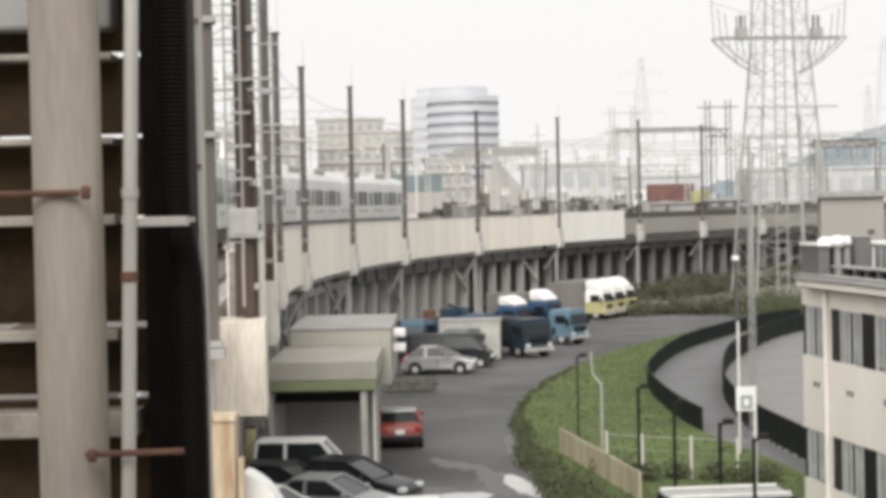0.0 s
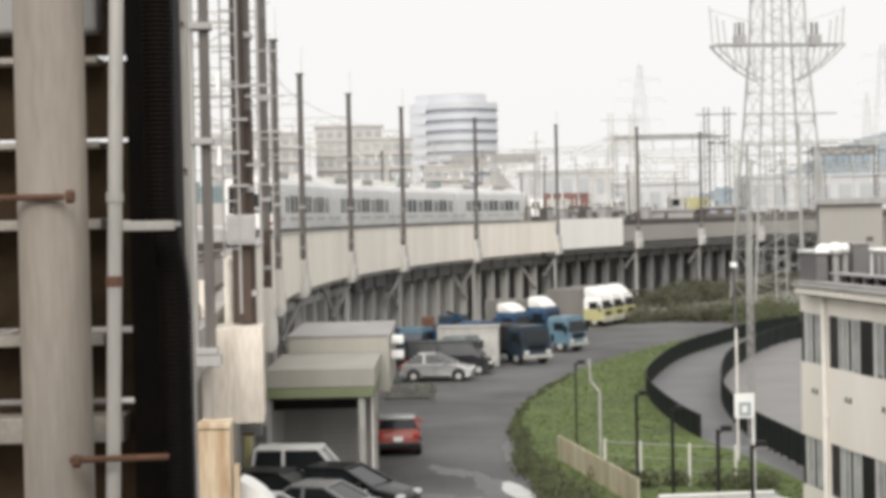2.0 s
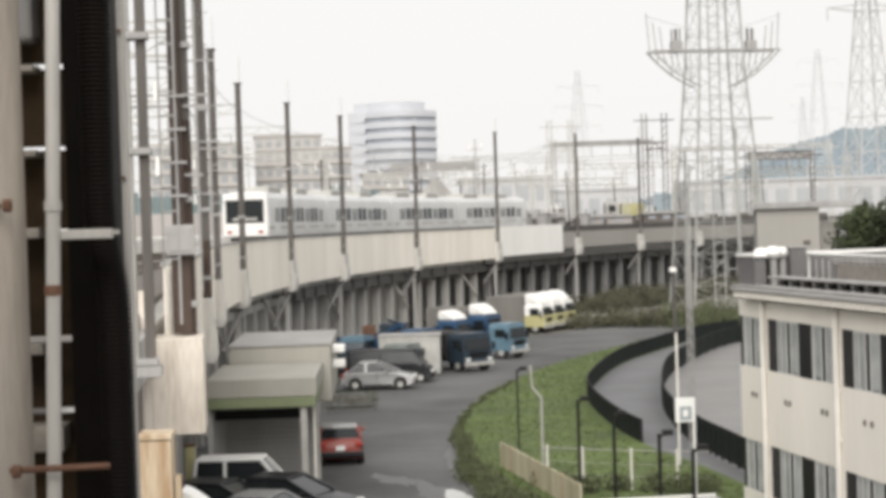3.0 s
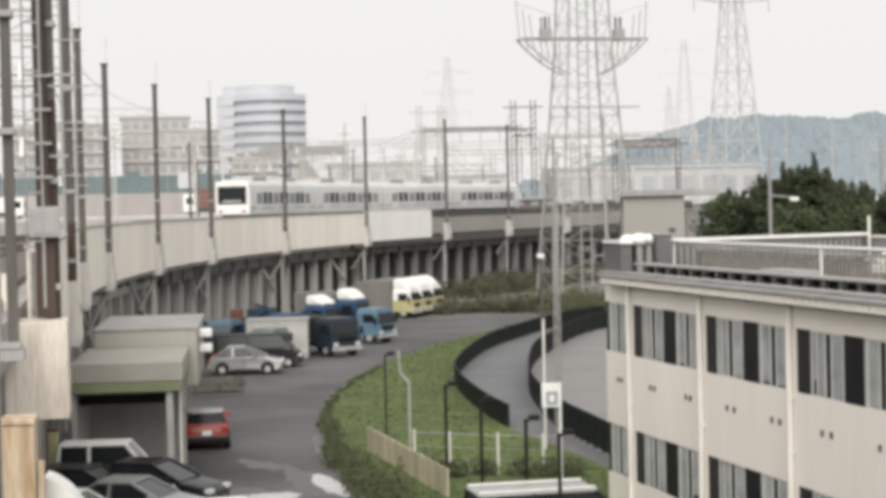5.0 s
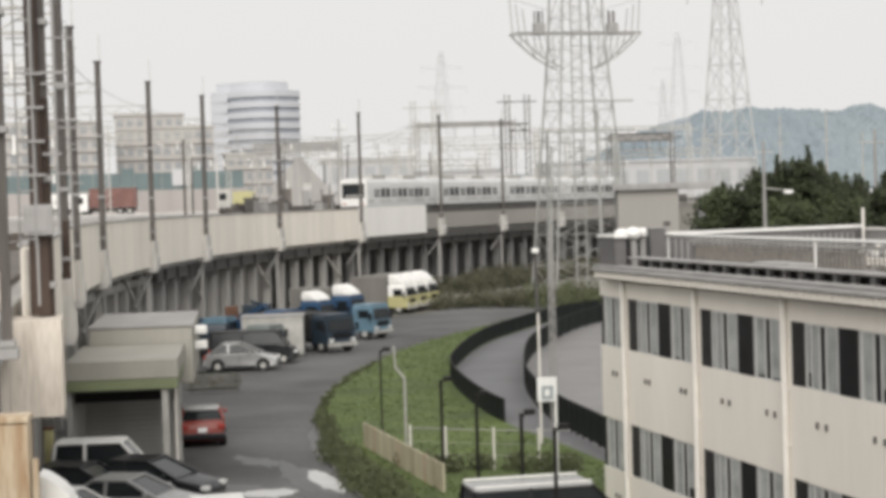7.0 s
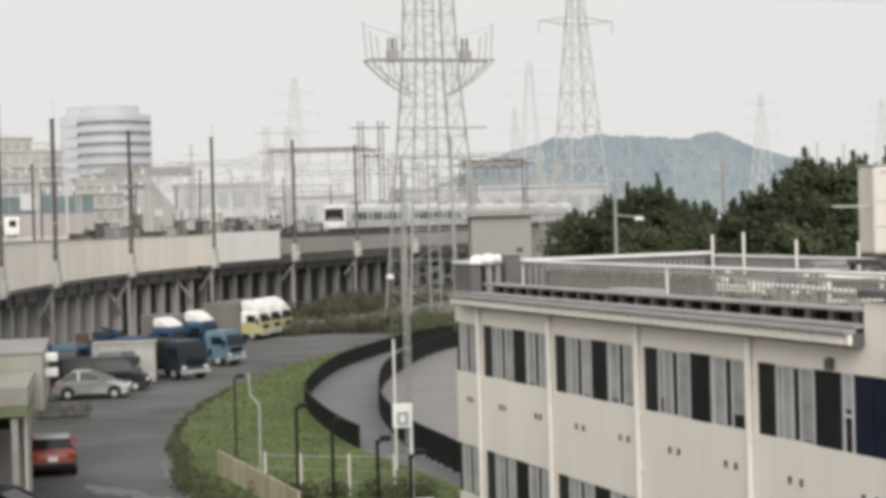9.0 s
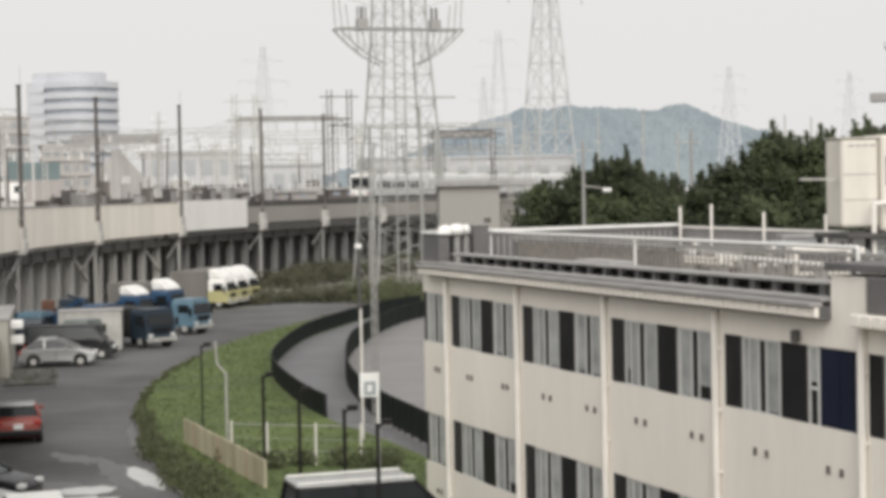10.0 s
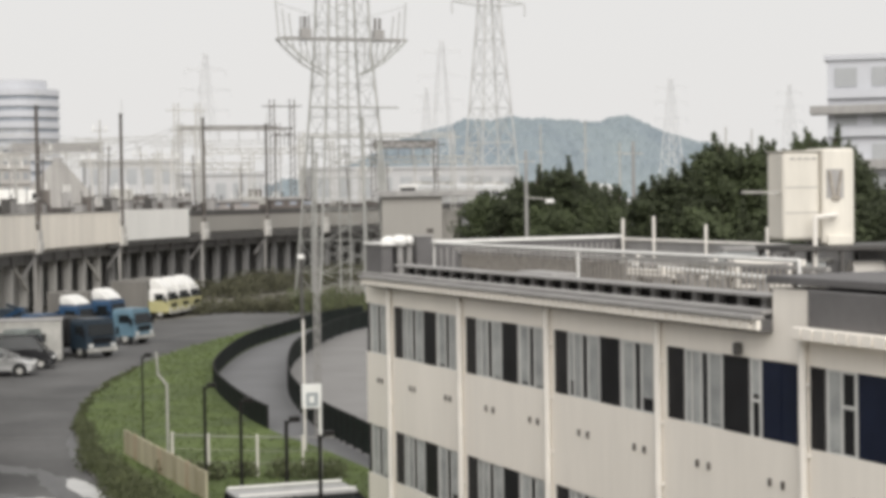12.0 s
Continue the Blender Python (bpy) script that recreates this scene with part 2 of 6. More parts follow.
def prism(bm, outline, y0, y1):
    """A closed outline in x, z pushed from y0 to y1."""
    f = [bm.verts.new((x, y0, z)) for x, z in outline]
    g = [bm.verts.new((x, y1, z)) for x, z in outline]
    bm.faces.new(f)
    bm.faces.new(g[::-1])
    n = len(f)
    for i in range(n):
        bm.faces.new((f[(i + 1) % n], f[i], g[i], g[(i + 1) % n]))
    return bm


def sheet(bm, pts, z0, z1):
    """A slab over a ground outline."""
    lo = [bm.verts.new((x, y, z0)) for x, y in pts]
    hi = [bm.verts.new((x, y, z1)) for x, y in pts]
    bm.faces.new(hi)
    bm.faces.new(lo[::-1])
    for i in range(len(pts)):
        j = (i + 1) % len(pts)
        bm.faces.new((lo[i], lo[j], hi[j], hi[i]))
    bmesh.ops.recalc_face_normals(bm, faces=bm.faces)
    return bm


def smooth_line(pts, n=6):
    """Catmull-Rom through plan points."""
    out = []
    P = [pts[0]] + list(pts) + [pts[-1]]
    for i in range(1, len(P) - 2):
        a, b, c, d = (np.array(P[k], float) for k in (i - 1, i, i + 1, i + 2))
        for k in range(n):
            t = k / n
            out.append(tuple(0.5 * (2 * b + (c - a) * t + (2 * a - 5 * b + 4 * c - d) * t * t + (3 * b - a - 3 * c + d) * t ** 3)))
    out.append(tuple(pts[-1]))
    return out


# ---- the line of the viaduct: straight, then a bend to the right ----
LINE = []
for k in range(0, 141):
    s = -70 + k * 0.5
    LINE.append((s, -5.8 - 0.08 * s * 0.99893, 62.0 + 0.9968 * s, -0.08))
_s, _x, _y, _h = LINE[-1]
while _s < 420:
    _h += (1 / 200 if _s < 125 else 1 / 500) * 0.5
    _x += math.sin(_h) * 0.5
    _y += math.cos(_h) * 0.5
    _s += 0.5
    LINE.append((_s, _x, _y, _h))
LINE = np.array(LINE)


def on(s, o=0.0, z=0.0):
    """A point at s metres along the viaduct, o metres behind its outer edge."""
    x, y, h = (float(np.interp(s, LINE[:, 0], LINE[:, k])) for k in (1, 2, 3))
    return (x - o * math.cos(h), y + o * math.sin(h), z)


def on_pose(s, o=0.0, z=0.0):
    """Pose with y along the line and x to the right of it."""
    h = float(np.interp(s, LINE[:, 0], LINE[:, 3]))
    return pose(*on(s, o, z), 0, 0, -math.degrees(h))


def ribbon(bm, s0, s1, o0, o1, z0, z1, step=3.0):
    """A solid that follows the line."""
    n = max(1, int(math.ceil((s1 - s0) / step)))
    prev = None
    for i in range(n + 1):
        s = s0 + (s1 - s0) * i / n
        ring = [bm.verts.new(on(s, o, z)) for o, z in ((o0, z0), (o1, z0), (o1, z1), (o0, z1))]
        if prev:
            for k in range(4):
                bm.faces.new((prev[k], prev[(k + 1) % 4], ring[(k + 1) % 4], ring[k]))
        else:
            bm.faces.new(ring[::-1])
        prev = ring
    bm.faces.new(prev)
    bmesh.ops.recalc_face_normals(bm, faces=bm.faces)
    return bm


# ---- ground ----
tagged(link(sheet(bmesh.new(), [(-900, -60), (1600, -60), (1600, 2600), (-900, 2600)], -0.3, 0.0), "ground", EARTH), "bare grey-brown earth reaching the horizon", "ground", kind="structure")
GRASS_EDGE = smooth_line([(4.2, 44), (3.6, 50), (3.05, 55.1), (2.6, 62.2), (2.7, 70.5), (3.1, 78.0), (4.6, 87.5), (7.0, 97.0), (10.0, 106.5), (14.2, 116.0), (20.0, 127.5), (28, 137)])
PATH_L = smooth_line([(11.8, 56), (11.0, 62.5), (10.1, 67.7), (9.65, 74.5), (9.8, 84.5), (10.9, 92.5), (13.9, 105.0), (17.4, 114.5), (22.8, 126.0), (30, 136)])
PATH_R = smooth_line([(12.7, 50), (12.3, 61.2), (12.0, 67.0), (12.1, 72.6), (12.9, 81.5), (15.1, 94.2), (17.5, 103.0), (23.0, 118.0), (32, 132)])
tagged(link(sheet(bmesh.new(), [(-16, 20), (6, 20)] + GRASS_EDGE + [(60, 146), (60, 152), (24, 146), (19, 146), (13.5, 138), (-2, 130), (-16, 110)], 0.0, 0.012), "road", ASPHALT), "worn grey asphalt road and yard beside the viaduct", "road", kind="structure")
tagged(link(sheet(bmesh.new(), GRASS_EDGE + PATH_L[::-1] + [(11.8, 44)], 0.0, 0.10), "grass_bank", GRASS), "mown green grass verge between road and path", "grass", kind="structure")
tagged(link(sheet(bmesh.new(), PATH_L + PATH_R[::-1] + [(8.5, 44), (8.5, 56)], 0.0, 0.016), "path", PATH), "smooth grey paved path curving between dark fences", "path", kind="structure")
tagged(link(sheet(bmesh.new(), PATH_R + [(60, 132), (60, 30), (12.7, 30)], 0.0, 0.02), "pavement", LOT), "pale grey concrete yard behind the dark fence", "pavement", kind="structure")
kerb = bmesh.new()
for a, b in zip(GRASS_EDGE[6:-1], GRASS_EDGE[7:]):
    bar(kerb, (*a, 0.05), (*b, 0.05), 0.14, 0.1)
tagged(link(kerb, "kerb", KERB), "weathered kerb stones along the grass verge", "kerb", kind="structure")


def leaves(bm, centre, size, n, leaf, rng, flat=0.0):
    """Small leaf blades scattered through an ellipsoid, denser near its skin."""
    for _ in range(n):
        v = Vector((rng.gauss(0, 1), rng.gauss(0, 1), rng.gauss(0, 1))).normalized() * (rng.random() ** 0.4)
        p = Vector(centre) + Vector((v.x * size[0], v.y * size[1], v.z * size[2]))
        a = Vector((rng.gauss(0, 1), rng.gauss(0, 1), rng.gauss(0, 1 - flat))).normalized()
        b = a.orthogonal().normalized()
        s = leaf * rng.uniform(0.6, 1.4)
        vs = [bm.verts.new(p + a * s), bm.verts.new(p + b * s * 0.45), bm.verts.new(p - a * s * 0.6), bm.verts.new(p - b * s * 0.45)]
        bm.faces.new(vs)


def verge_growth():
    rng = random.Random(4)
    bm = bmesh.new()
    for a, b in zip(GRASS_EDGE[4:42], GRASS_EDGE[5:43]):
        for k in range(6 if a[1] < 72 else 3):
            t = rng.random()
            x, y = a[0] + (b[0] - a[0]) * t, a[1] + (b[1] - a[1]) * t
            w = 0.5 if y < 62 else (0.32 if y < 72 else 0.18)
            h = rng.uniform(0.2, 0.6) if y < 62 else (rng.uniform(0.1, 0.3) if y < 74 else rng.uniform(0.05, 0.12))
            leaves(bm, (x + rng.uniform(0, 1.8 * w), y, h * 0.4 + 0.08), (w, w, h), 80, 0.07, rng)
    tagged(link(bm, "verge_shrubs", LEAF), "low unkempt shrubs and weeds along the verge", "shrubs", kind="stuff")
    bm = bmesh.new()
    for _ in range(7000):
        i = rng.randrange(6, len(GRASS_EDGE) - 2)
        a, y = GRASS_EDGE[i]
        y += rng.uniform(0, 2)
        r = np.interp(y, [p[1] for p in PATH_L], [p[0] for p in PATH_L])
        x = rng.uniform(a + 0.2, max(a + 0.4, r - 0.3))
        h = rng.uniform(0.03, 0.09)
        dx, dy = rng.uniform(-0.12, 0.12), rng.uniform(-0.1, 0.1)
        bm.faces.new([bm.verts.new((x - 0.05, y, 0.095)), bm.verts.new((x + 0.05, y, 0.095)), bm.verts.new((x + dx, y + dy, 0.1 + h))])
    tagged(link(bm, "grass", BLADE), "short uneven green grass blades on the verge", "grass", kind="stuff")
    bm = bmesh.new()
    for _ in range(230):
        s = rng.uniform(108, 168)
        x, y, _z = on(s, rng.uniform(-7.5, -1.2))
        h = rng.uniform(0.6, 1.7)
        leaves(bm, (x, y, h * 0.6), (1.3, 1.3, h * 0.75), 60, 0.2, rng)
    for _ in range(120):
        x, y = rng.uniform(15, 33), rng.uniform(141.5, 149)
        h = rng.uniform(0.4, 1.2)
        leaves(bm, (x, y, h * 0.6), (1.2, 1.2, h * 0.75), 60, 0.18, rng)
    tagged(link(bm, "reeds", REED), "dry olive reeds and bushes in front of the viaduct columns", "bushes", kind="stuff")
    bm = bmesh.new()
    for _ in range(60):
        x, y = rng.uniform(23, 33), rng.uniform(132, 150)
        h = rng.uniform(0.6, 1.6)
        leaves(bm, (x, y, h * 0.6), (1.2, 1.2, h * 0.8), 60, 0.18, rng)
    tagged(link(bm, "roadside_bushes", LEAF), "grey-green bushes around the tower foot", "bushes", kind="stuff")
    bm = bmesh.new()
    for x, y, w in ((5.9, 57.2, 0.5), (6.4, 56.6, 0.5), (5.2, 58.5, 0.5), (4.2, 54.0, 0.6), (3.5, 57.5, 0.5), (3.6, 54.5, 0.6), (8.6, 56.4, 0.5), (7.4, 56.8, 0.5), (9.4, 56.0, 0.5), (10.2, 55.8, 0.5)):
        leaves(bm, (x, y, 0.3), (w, w, 0.45), 260, 0.1, rng)
    tagged(link(bm, "hedge", LEAF), "ragged low hedge below the mesh fence", "hedge", kind="stuff")


verge_growth()
# pale wet patches on the asphalt
for k, (x, y, a, b, r) in enumerate(((2.35, 56.6, 0.4, 2.3, 8), (0.5, 54.6, 0.9, 0.8, 0), (-0.3, 52.5, 1.6, 0.9, 20), (1.0, 50.5, 0.7, 0.5, 0))):
    rng = random.Random(k)
    bm = bmesh.new()
    c = [(math.cos(t) * a * (1 + rng.uniform(-0.2, 0.2)), math.sin(t) * b * (1 + rng.uniform(-0.2, 0.2))) for t in np.linspace(0, 2 * math.pi, 19)[:-1]]
    sheet(bm, smooth_line(c + c[:1], 3)[:-1], 0.0, 0.018)
    ob = tagged(link(bm, "road_patch", PUDDLE), "pale worn patch on the asphalt", "road patch", kind="structure")
    ob.matrix_world = pose(x, y, 0, 0, 0, r)

# damp dark asphalt round the pale patches
for k, (x, y, a, b, r) in enumerate(((1.7, 57.3, 0.5, 3.4, 10), (-0.9, 55.6, 1.5, 0.9, 5), (1.5, 51.6, 0.9, 1.0, 0), (2.6, 68.0, 0.35, 4.5, -4), (0.2, 61.5, 0.5, 1.8, 25))):
    rng = random.Random(40 + k)
    bm = bmesh.new()
    c = [(math.cos(t) * a * (1 + rng.uniform(-0.35, 0.35)), math.sin(t) * b * (1 + rng.uniform(-0.35, 0.35))) for t in np.linspace(0, 2 * math.pi, 23)[:-1]]
    sheet(bm, smooth_line(c + c[:1], 3)[:-1], 0.0, 0.0145 + 0.0003 * k)
    ob = tagged(link(bm, "damp_patch", WET), "damp dark patch on the worn asphalt", "road patch", kind="structure")
    ob.matrix_world = pose(x, y, 0, 0, 0, r)

# worn seams and repairs in the asphalt
for k, pts in enumerate((((-2.0, 76.0), (0.2, 75.0), (2.4, 75.6)), ((-3.0, 71.0), (-0.5, 70.2), (2.2, 69.4)), ((4.6, 104.0), (8.0, 114.0), (13.0, 124.0)))):
    rng = random.Random(20 + k)
    ln = smooth_line(pts, 5)
    lo = [(x - rng.uniform(0.05, 0.16), y) for x, y in ln]
    hi = [(x + rng.uniform(0.05, 0.16), y + 0.1) for x, y in ln]
    tagged(link(sheet(bmesh.new(), lo + hi[::-1], 0.0, 0.0165), "road_seam", SEAM), "pale worn seam in the asphalt", "road seam", kind="structure")

# ---- viaduct ----
POLES = [-30.0, -13.0, 5.0, 20.3, 39.0, 55.8, 77.0, 98.9]
MAST_TOP = {5.0: 15.8, 20.3: 15.75, 39.0: 16.1, 55.8: 16.3, 77.0: 16.6, 98.9: 17.0}
viaduct = empty("viaduct", label="long curved concrete railway viaduct with cream parapet panels", category="viaduct", kind="structure")
part("deck", ribbon(bmesh.new(), -50, 240, 0.75, 15.5, 6.6, 7.3), CONC_D, viaduct, "grey concrete deck")
part("edge_beam", ribbon(bmesh.new(), -31, 240, 0.7, 1.5, 5.3, 6.6), CONC_D, viaduct, "dark streaked edge beam")
part("steel_girder", ribbon(bmesh.new(), 96, 240, 0.3, 0.7, 5.2, 5.9), DARKST, viaduct, "dark steel girder")
part("ballast", ribbon(bmesh.new(), -50, 240, 1.2, 15.0, 7.3, 7.45), BALLAST, viaduct, "brown track ballast")
for o in (2.93, 4.0, 6.93, 8.0, 10.9, 12.0):
    part("rail", ribbon(bmesh.new(), -50, 240, o, o + 0.07, 7.45, 7.6, 5), RAILM, viaduct, "rusty steel rail")
for i in range(len(POLES)):
    s0 = POLES[i] + 0.42
    s1 = (POLES[i + 1] - 0.42) if i + 1 < len(POLES) else 115.7
    n = max(1, int(round((s1 - s0) / 1.95)))
    for k in range(n):
        a, b = s0 + (s1 - s0) * k / n, s0 + (s1 - s0) * (k + 1) / n - 0.025
        last = i == len(POLES) - 1
        part("parapet_panel", ribbon(bmesh.new(), a, b, 0.25 if not last else 0.1, 0.6, 5.62 if not last else 5.75, 8.34 if not last else 8.5, 9), WHITEPANEL if last else CREAM, viaduct)
    if i < len(POLES) - 1:
        part("coping", ribbon(bmesh.new(), s0, s1, 0.2, 0.65, 8.345, 8.41), CONC_D, viaduct, "thin darker coping")
        part("joint_backing", ribbon(bmesh.new(), s0, s1, 0.4, 0.57, 5.7, 8.3), CONC_D, viaduct)
part("low_parapet", ribbon(bmesh.new(), 116.2, 240, 0.3, 0.55, 6.1, 7.7), BEIGEB, viaduct, "lower grey-beige parapet")
part("upper_rail", ribbon(bmesh.new(), 116.2, 240, 0.35, 0.5, 7.75, 8.3), DARKST, viaduct, "brown steel edge screen")
for k in range(40):
    part("trackside_screen", ribbon(bmesh.new(), 101 + k * 3.0, 103.9 + k * 3.0, 15.1, 15.3, 7.3, 8.75 + 0.3 * ((k * 7) % 3 == 1), 9), SCREENB, viaduct, "dull brown trackside screen")


def corbel(s):
    m = on_pose(s, 0, 0)
    bm = bmesh.new()
    prism(bm, [(-0.75, 5.3), (0.02, 5.3), (0.12, 5.5), (0.12, 6.15), (0.02, 6.3), (0.02, 7.1), (-0.75, 7.1)], -0.55, 0.55)
    bmesh.ops.bevel(bm, geom=bm.edges[:], offset=0.03, segments=1, affect="EDGES")
    ob = part("corbel", bm, CONC, viaduct, "stained cream pole corbel")
    ob.matrix_world = m


for s in POLES[1:] + [119.7, 135.8, 152.0]:
    corbel(s)
# end block that carries the nearest mast, and the brown screen before it
part("side_screen", ribbon(bmesh.new(), -48, -31.3, 0.95, 1.05, 4.6, 7.55), SCREENB, viaduct, "dull brown side screen")
part("end_block", ribbon(bmesh.new(), -31.2, -29.45, -0.12, 0.78, 5.42, 7.09), STAINED, viaduct, "cream end block with rain streaks")
part("end_panel", ribbon(bmesh.new(), -31.2, -30.6, 0.79, 1.05, 5.35, 7.95), STAINED, viaduct, "cream end panel with rain streaks")

col_me = {}
# darker column copy for the far stretch: shade painted into the concrete
col_far = part("column", B((-0.3, -0.3, 0), (0.3, 0.3, 5.32), 0.05), DECKSHADE, viaduct, "concrete column with deck shade in its colour")
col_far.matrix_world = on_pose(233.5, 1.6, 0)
for i, s in enumerate(np.arange(-26, 232, 3.7)):
    for o in (1.6,):
        key = "column"
        if key not in col_me:
            bm = B((-0.3, -0.3, 0), (0.3, 0.3, 5.32), 0.05)
            ob = part("column", bm, CONC_M, viaduct)
            col_me[key] = ob.data
        else:
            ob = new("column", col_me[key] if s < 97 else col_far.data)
            ob.parent = viaduct
        ob.matrix_world = on_pose(s, o, 0)
    bm = bmesh.new()
    prism(bm, [(-3.58, 6.6), (-3.58, 5.35), (-2.5, 5.3), (-2.1, 4.9), (-1.2, 4.9), (-1.0, 5.5), (-1.0, 6.6)], -0.35, 0.35)
    ob = part("cross_beam", bm, CONC_D, viaduct)
    ob.matrix_world = on_pose(s, 0, 0)
for i, s in enumerate(np.arange(-20, 96, 18.4)):
    bm = bmesh.new()
    bar(bm, on(s, 1.25, 5.4), on(s + 5.6, 1.25, 2.4), 0.16)
    part("brace", bm, CONC, viaduct, "slanting pale brace")
part("tie_beam", ribbon(bmesh.new(), -26, 240, 1.35, 1.85, 4.5, 4.9), CONC_D, viaduct)
part("dark_girder", ribbon(bmesh.new(), 44, 240, 0.85, 1.2, 4.55, 5.28), DARKST, viaduct, "dark steel service girder")
for s in np.arange(46, 200, 3.7):
    part("girder_hanger", ribbon(bmesh.new(), s, s + 0.25, 0.7, 0.84, 4.3, 5.3, 9), DARKST, viaduct)
for s in POLES[2:] + [119.7, 135.8]:
    for d in (-1.6, 1.6):
        part("corbel_strut", bar(bmesh.new(), on(s, 0.3, 5.25), on(s + d, 1.1, 3.4), 0.14), COPING, viaduct, "grey steel strut")
    part("corbel_post", bar(bmesh.new(), on(s, 0.5, 0.0), on(s, 0.5, 5.3), 0.22), CONC_D, viaduct)
# back wall that closes the dark space under the deck
part("back_wall", ribbon(bmesh.new(), -50, 84, 3.6, 3.9, 0, 6.6, 6), CONC_M, viaduct, "pale streaked wall under the deck")
part("rear_wall", ribbon(bmesh.new(), 84.2, 240, 7.6, 7.9, 0, 6.6, 6), DECKSHADE, viaduct, "wall deep under the deck, darkened to paint its shade")
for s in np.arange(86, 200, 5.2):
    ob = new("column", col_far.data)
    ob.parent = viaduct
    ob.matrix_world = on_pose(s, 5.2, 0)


def catenary_mast(s, front=True, top=16.3, thick=0.3):
    """Mast with steps, arm brackets and insulators."""
    o = 0.15 if front else 14.2
    e = empty("catenary_mast", on_pose(s, o, 7.1 if front else 7.45), "dark weathered railway mast with steps and brackets", "mast", "masts along the viaduct")
    h = top - 7.1
    bm = bmesh.new()
    bar(bm, (0, 0, 0), (0, 0, h), thick, thick * 0.9, 10)
    part("shaft", bm, POLEM, e, smooth=False)
    if front and s < -10:
        zr = 3.9 if s < -20 else 1.6
        part("rusted_shaft", bar(bmesh.new(), (0, 0, 0.01), (0, 0, zr), thick * 1.04, thick * 1.03, 10), RUSTDARK, e, "dark rusted lower shaft")
    part("cap", B((-thick * 0.6, -thick * 0.6, h), (thick * 0.6, thick * 0.6, h + 0.08), 0.02), POLEM, e)
    if front:
        for z in (0.5, 2.4, 5.2):
            part("band", B((-thick * 0.58, -thick * 0.58, z), (thick * 0.58, thick * 0.58, z + 0.12), 0.02), COPING, e, "grey steel band")
    part("lightning_rod", bar(bmesh.new(), (0.1, 0, h), (0.1, 0, h + 1.3), 0.035), GALV, e)
    if front and s < 10:
        for k in range(16):
            part("step_peg", bar(bmesh.new(), (0, 0, 1.2 + k * 0.45), (0.26 * (1 if k % 2 else -1), -0.02, 1.2 + k * 0.45), 0.03), GALV, e)
        for z, x0, x1 in ((4.15, -0.9, 0.5), (4.35, -0.9, 0.5), (6.6, -1.4, 0.4), (2.9, -0.7, 0.35)):
            part("side_arm", bar(bmesh.new(), (x0, -thick * 0.5, z), (x1, -thick * 0.5, z), 0.05), COPING, e, "pale steel side arm")
        part("cable_trunk", bar(bmesh.new(), (-0.12, -thick * 0.55, 0.2), (-0.12, -thick * 0.55, h), 0.09, None, 8), COPING, e, "grey cable trunk")
        for z in (4.25, 2.9):
            for x in (-0.75, -0.45):
                part("insulator", bar(bmesh.new(), (x, -0.15, z), (x, -0.15, z + 0.35), 0.12, 0.08, 8), WHITE, e)
    return e


for s in POLES:
    catenary_mast(s, top=MAST_TOP.get(s, 16.3))
for s in (119.7, 135.8):
    catenary_mast(s, top=17.5)
for s in (30.0, 64.0, 92.0, 112.0):
    catenary_mast(s, False, 14.5, 0.24)


def portal_beam(s, z, back=14.2):
    """Light lattice beam from the front mast to the back of the tracks, with hanging wire supports."""
    e = empty("portal_beam", on_pose(s, 0.15, z), "thin grey lattice beam carrying overhead wires", "beam", "beams over the tracks")
    L = back
    bm = bmesh.new()
    bar(bm, (0, 0, 0.22), (-L, 0, 0.22), 0.06)
    bar(bm, (0, 0, -0.22), (-L, 0, -0.22), 0.06)
    part("chord", bm, GALV, e)
    bm = bmesh.new()
    n = int(L / 0.7)
    for k in range(n):
        x0, x1 = -L * k / n, -L * (k + 1) / n
        bar(bm, (x0, 0, -0.22 if k % 2 else 0.22), (x1, 0, 0.22 if k % 2 else -0.22), 0.035)
    part("lacing", bm, GALV, e)
    for x in (-3.3, -7.3, -11.3):
        bm = bmesh.new()
        bar(bm, (x, 0, -0.22), (x, 0, -1.3), 0.07)
        bar(bm, (x, 0, -1.3), (x + 1.4, 0, -1.9), 0.05)
        part("dropper", bm, GALV, e)
        bm = bmesh.new()
        for j in range(4):
            bar(bm, (x + 0.25 + 0.12 * j, 0, -1.4 - 0.05 * j), (x + 0.3 + 0.12 * j, 0, -1.42 - 0.05 * j), 0.17, None, 8)
        part("insulator", bm, WHITE, e, "white ribbed insulator")


for s in POLES + [119.7, 135.8]:
    portal_beam(s, 14.6 if s < 100 else 15.6)
for s in (-30.0, -13.0, 5.0):
    portal_beam(s, 12.4, 4.5)


def wires():
    for o, z, sag in ((3.4, 13.6, 0.4), (3.4, 12.7, 0.05), (7.4, 13.6, 0.4), (7.4, 12.7, 0.05), (0.1, 14.6, 0.05), (0.4, 12.2, 0.06)):
        bm = bmesh.new()
        ss = POLES + [119.7, 135.8, 175, 215]
        pts = []
        for a, b in zip(ss[:-1], ss[1:]):
            for k in range(6):
                t = k / 6
                pts.append(on(a + (b - a) * t, o, z - sag * 4 * t * (1 - t)))
        tube(bm, pts + [on(ss[-1], o, z)], 0.02)
        tagged(link(bm, "overhead_wire", GALV), "thin dark overhead railway wire", "wire", "overhead wires")


wires()


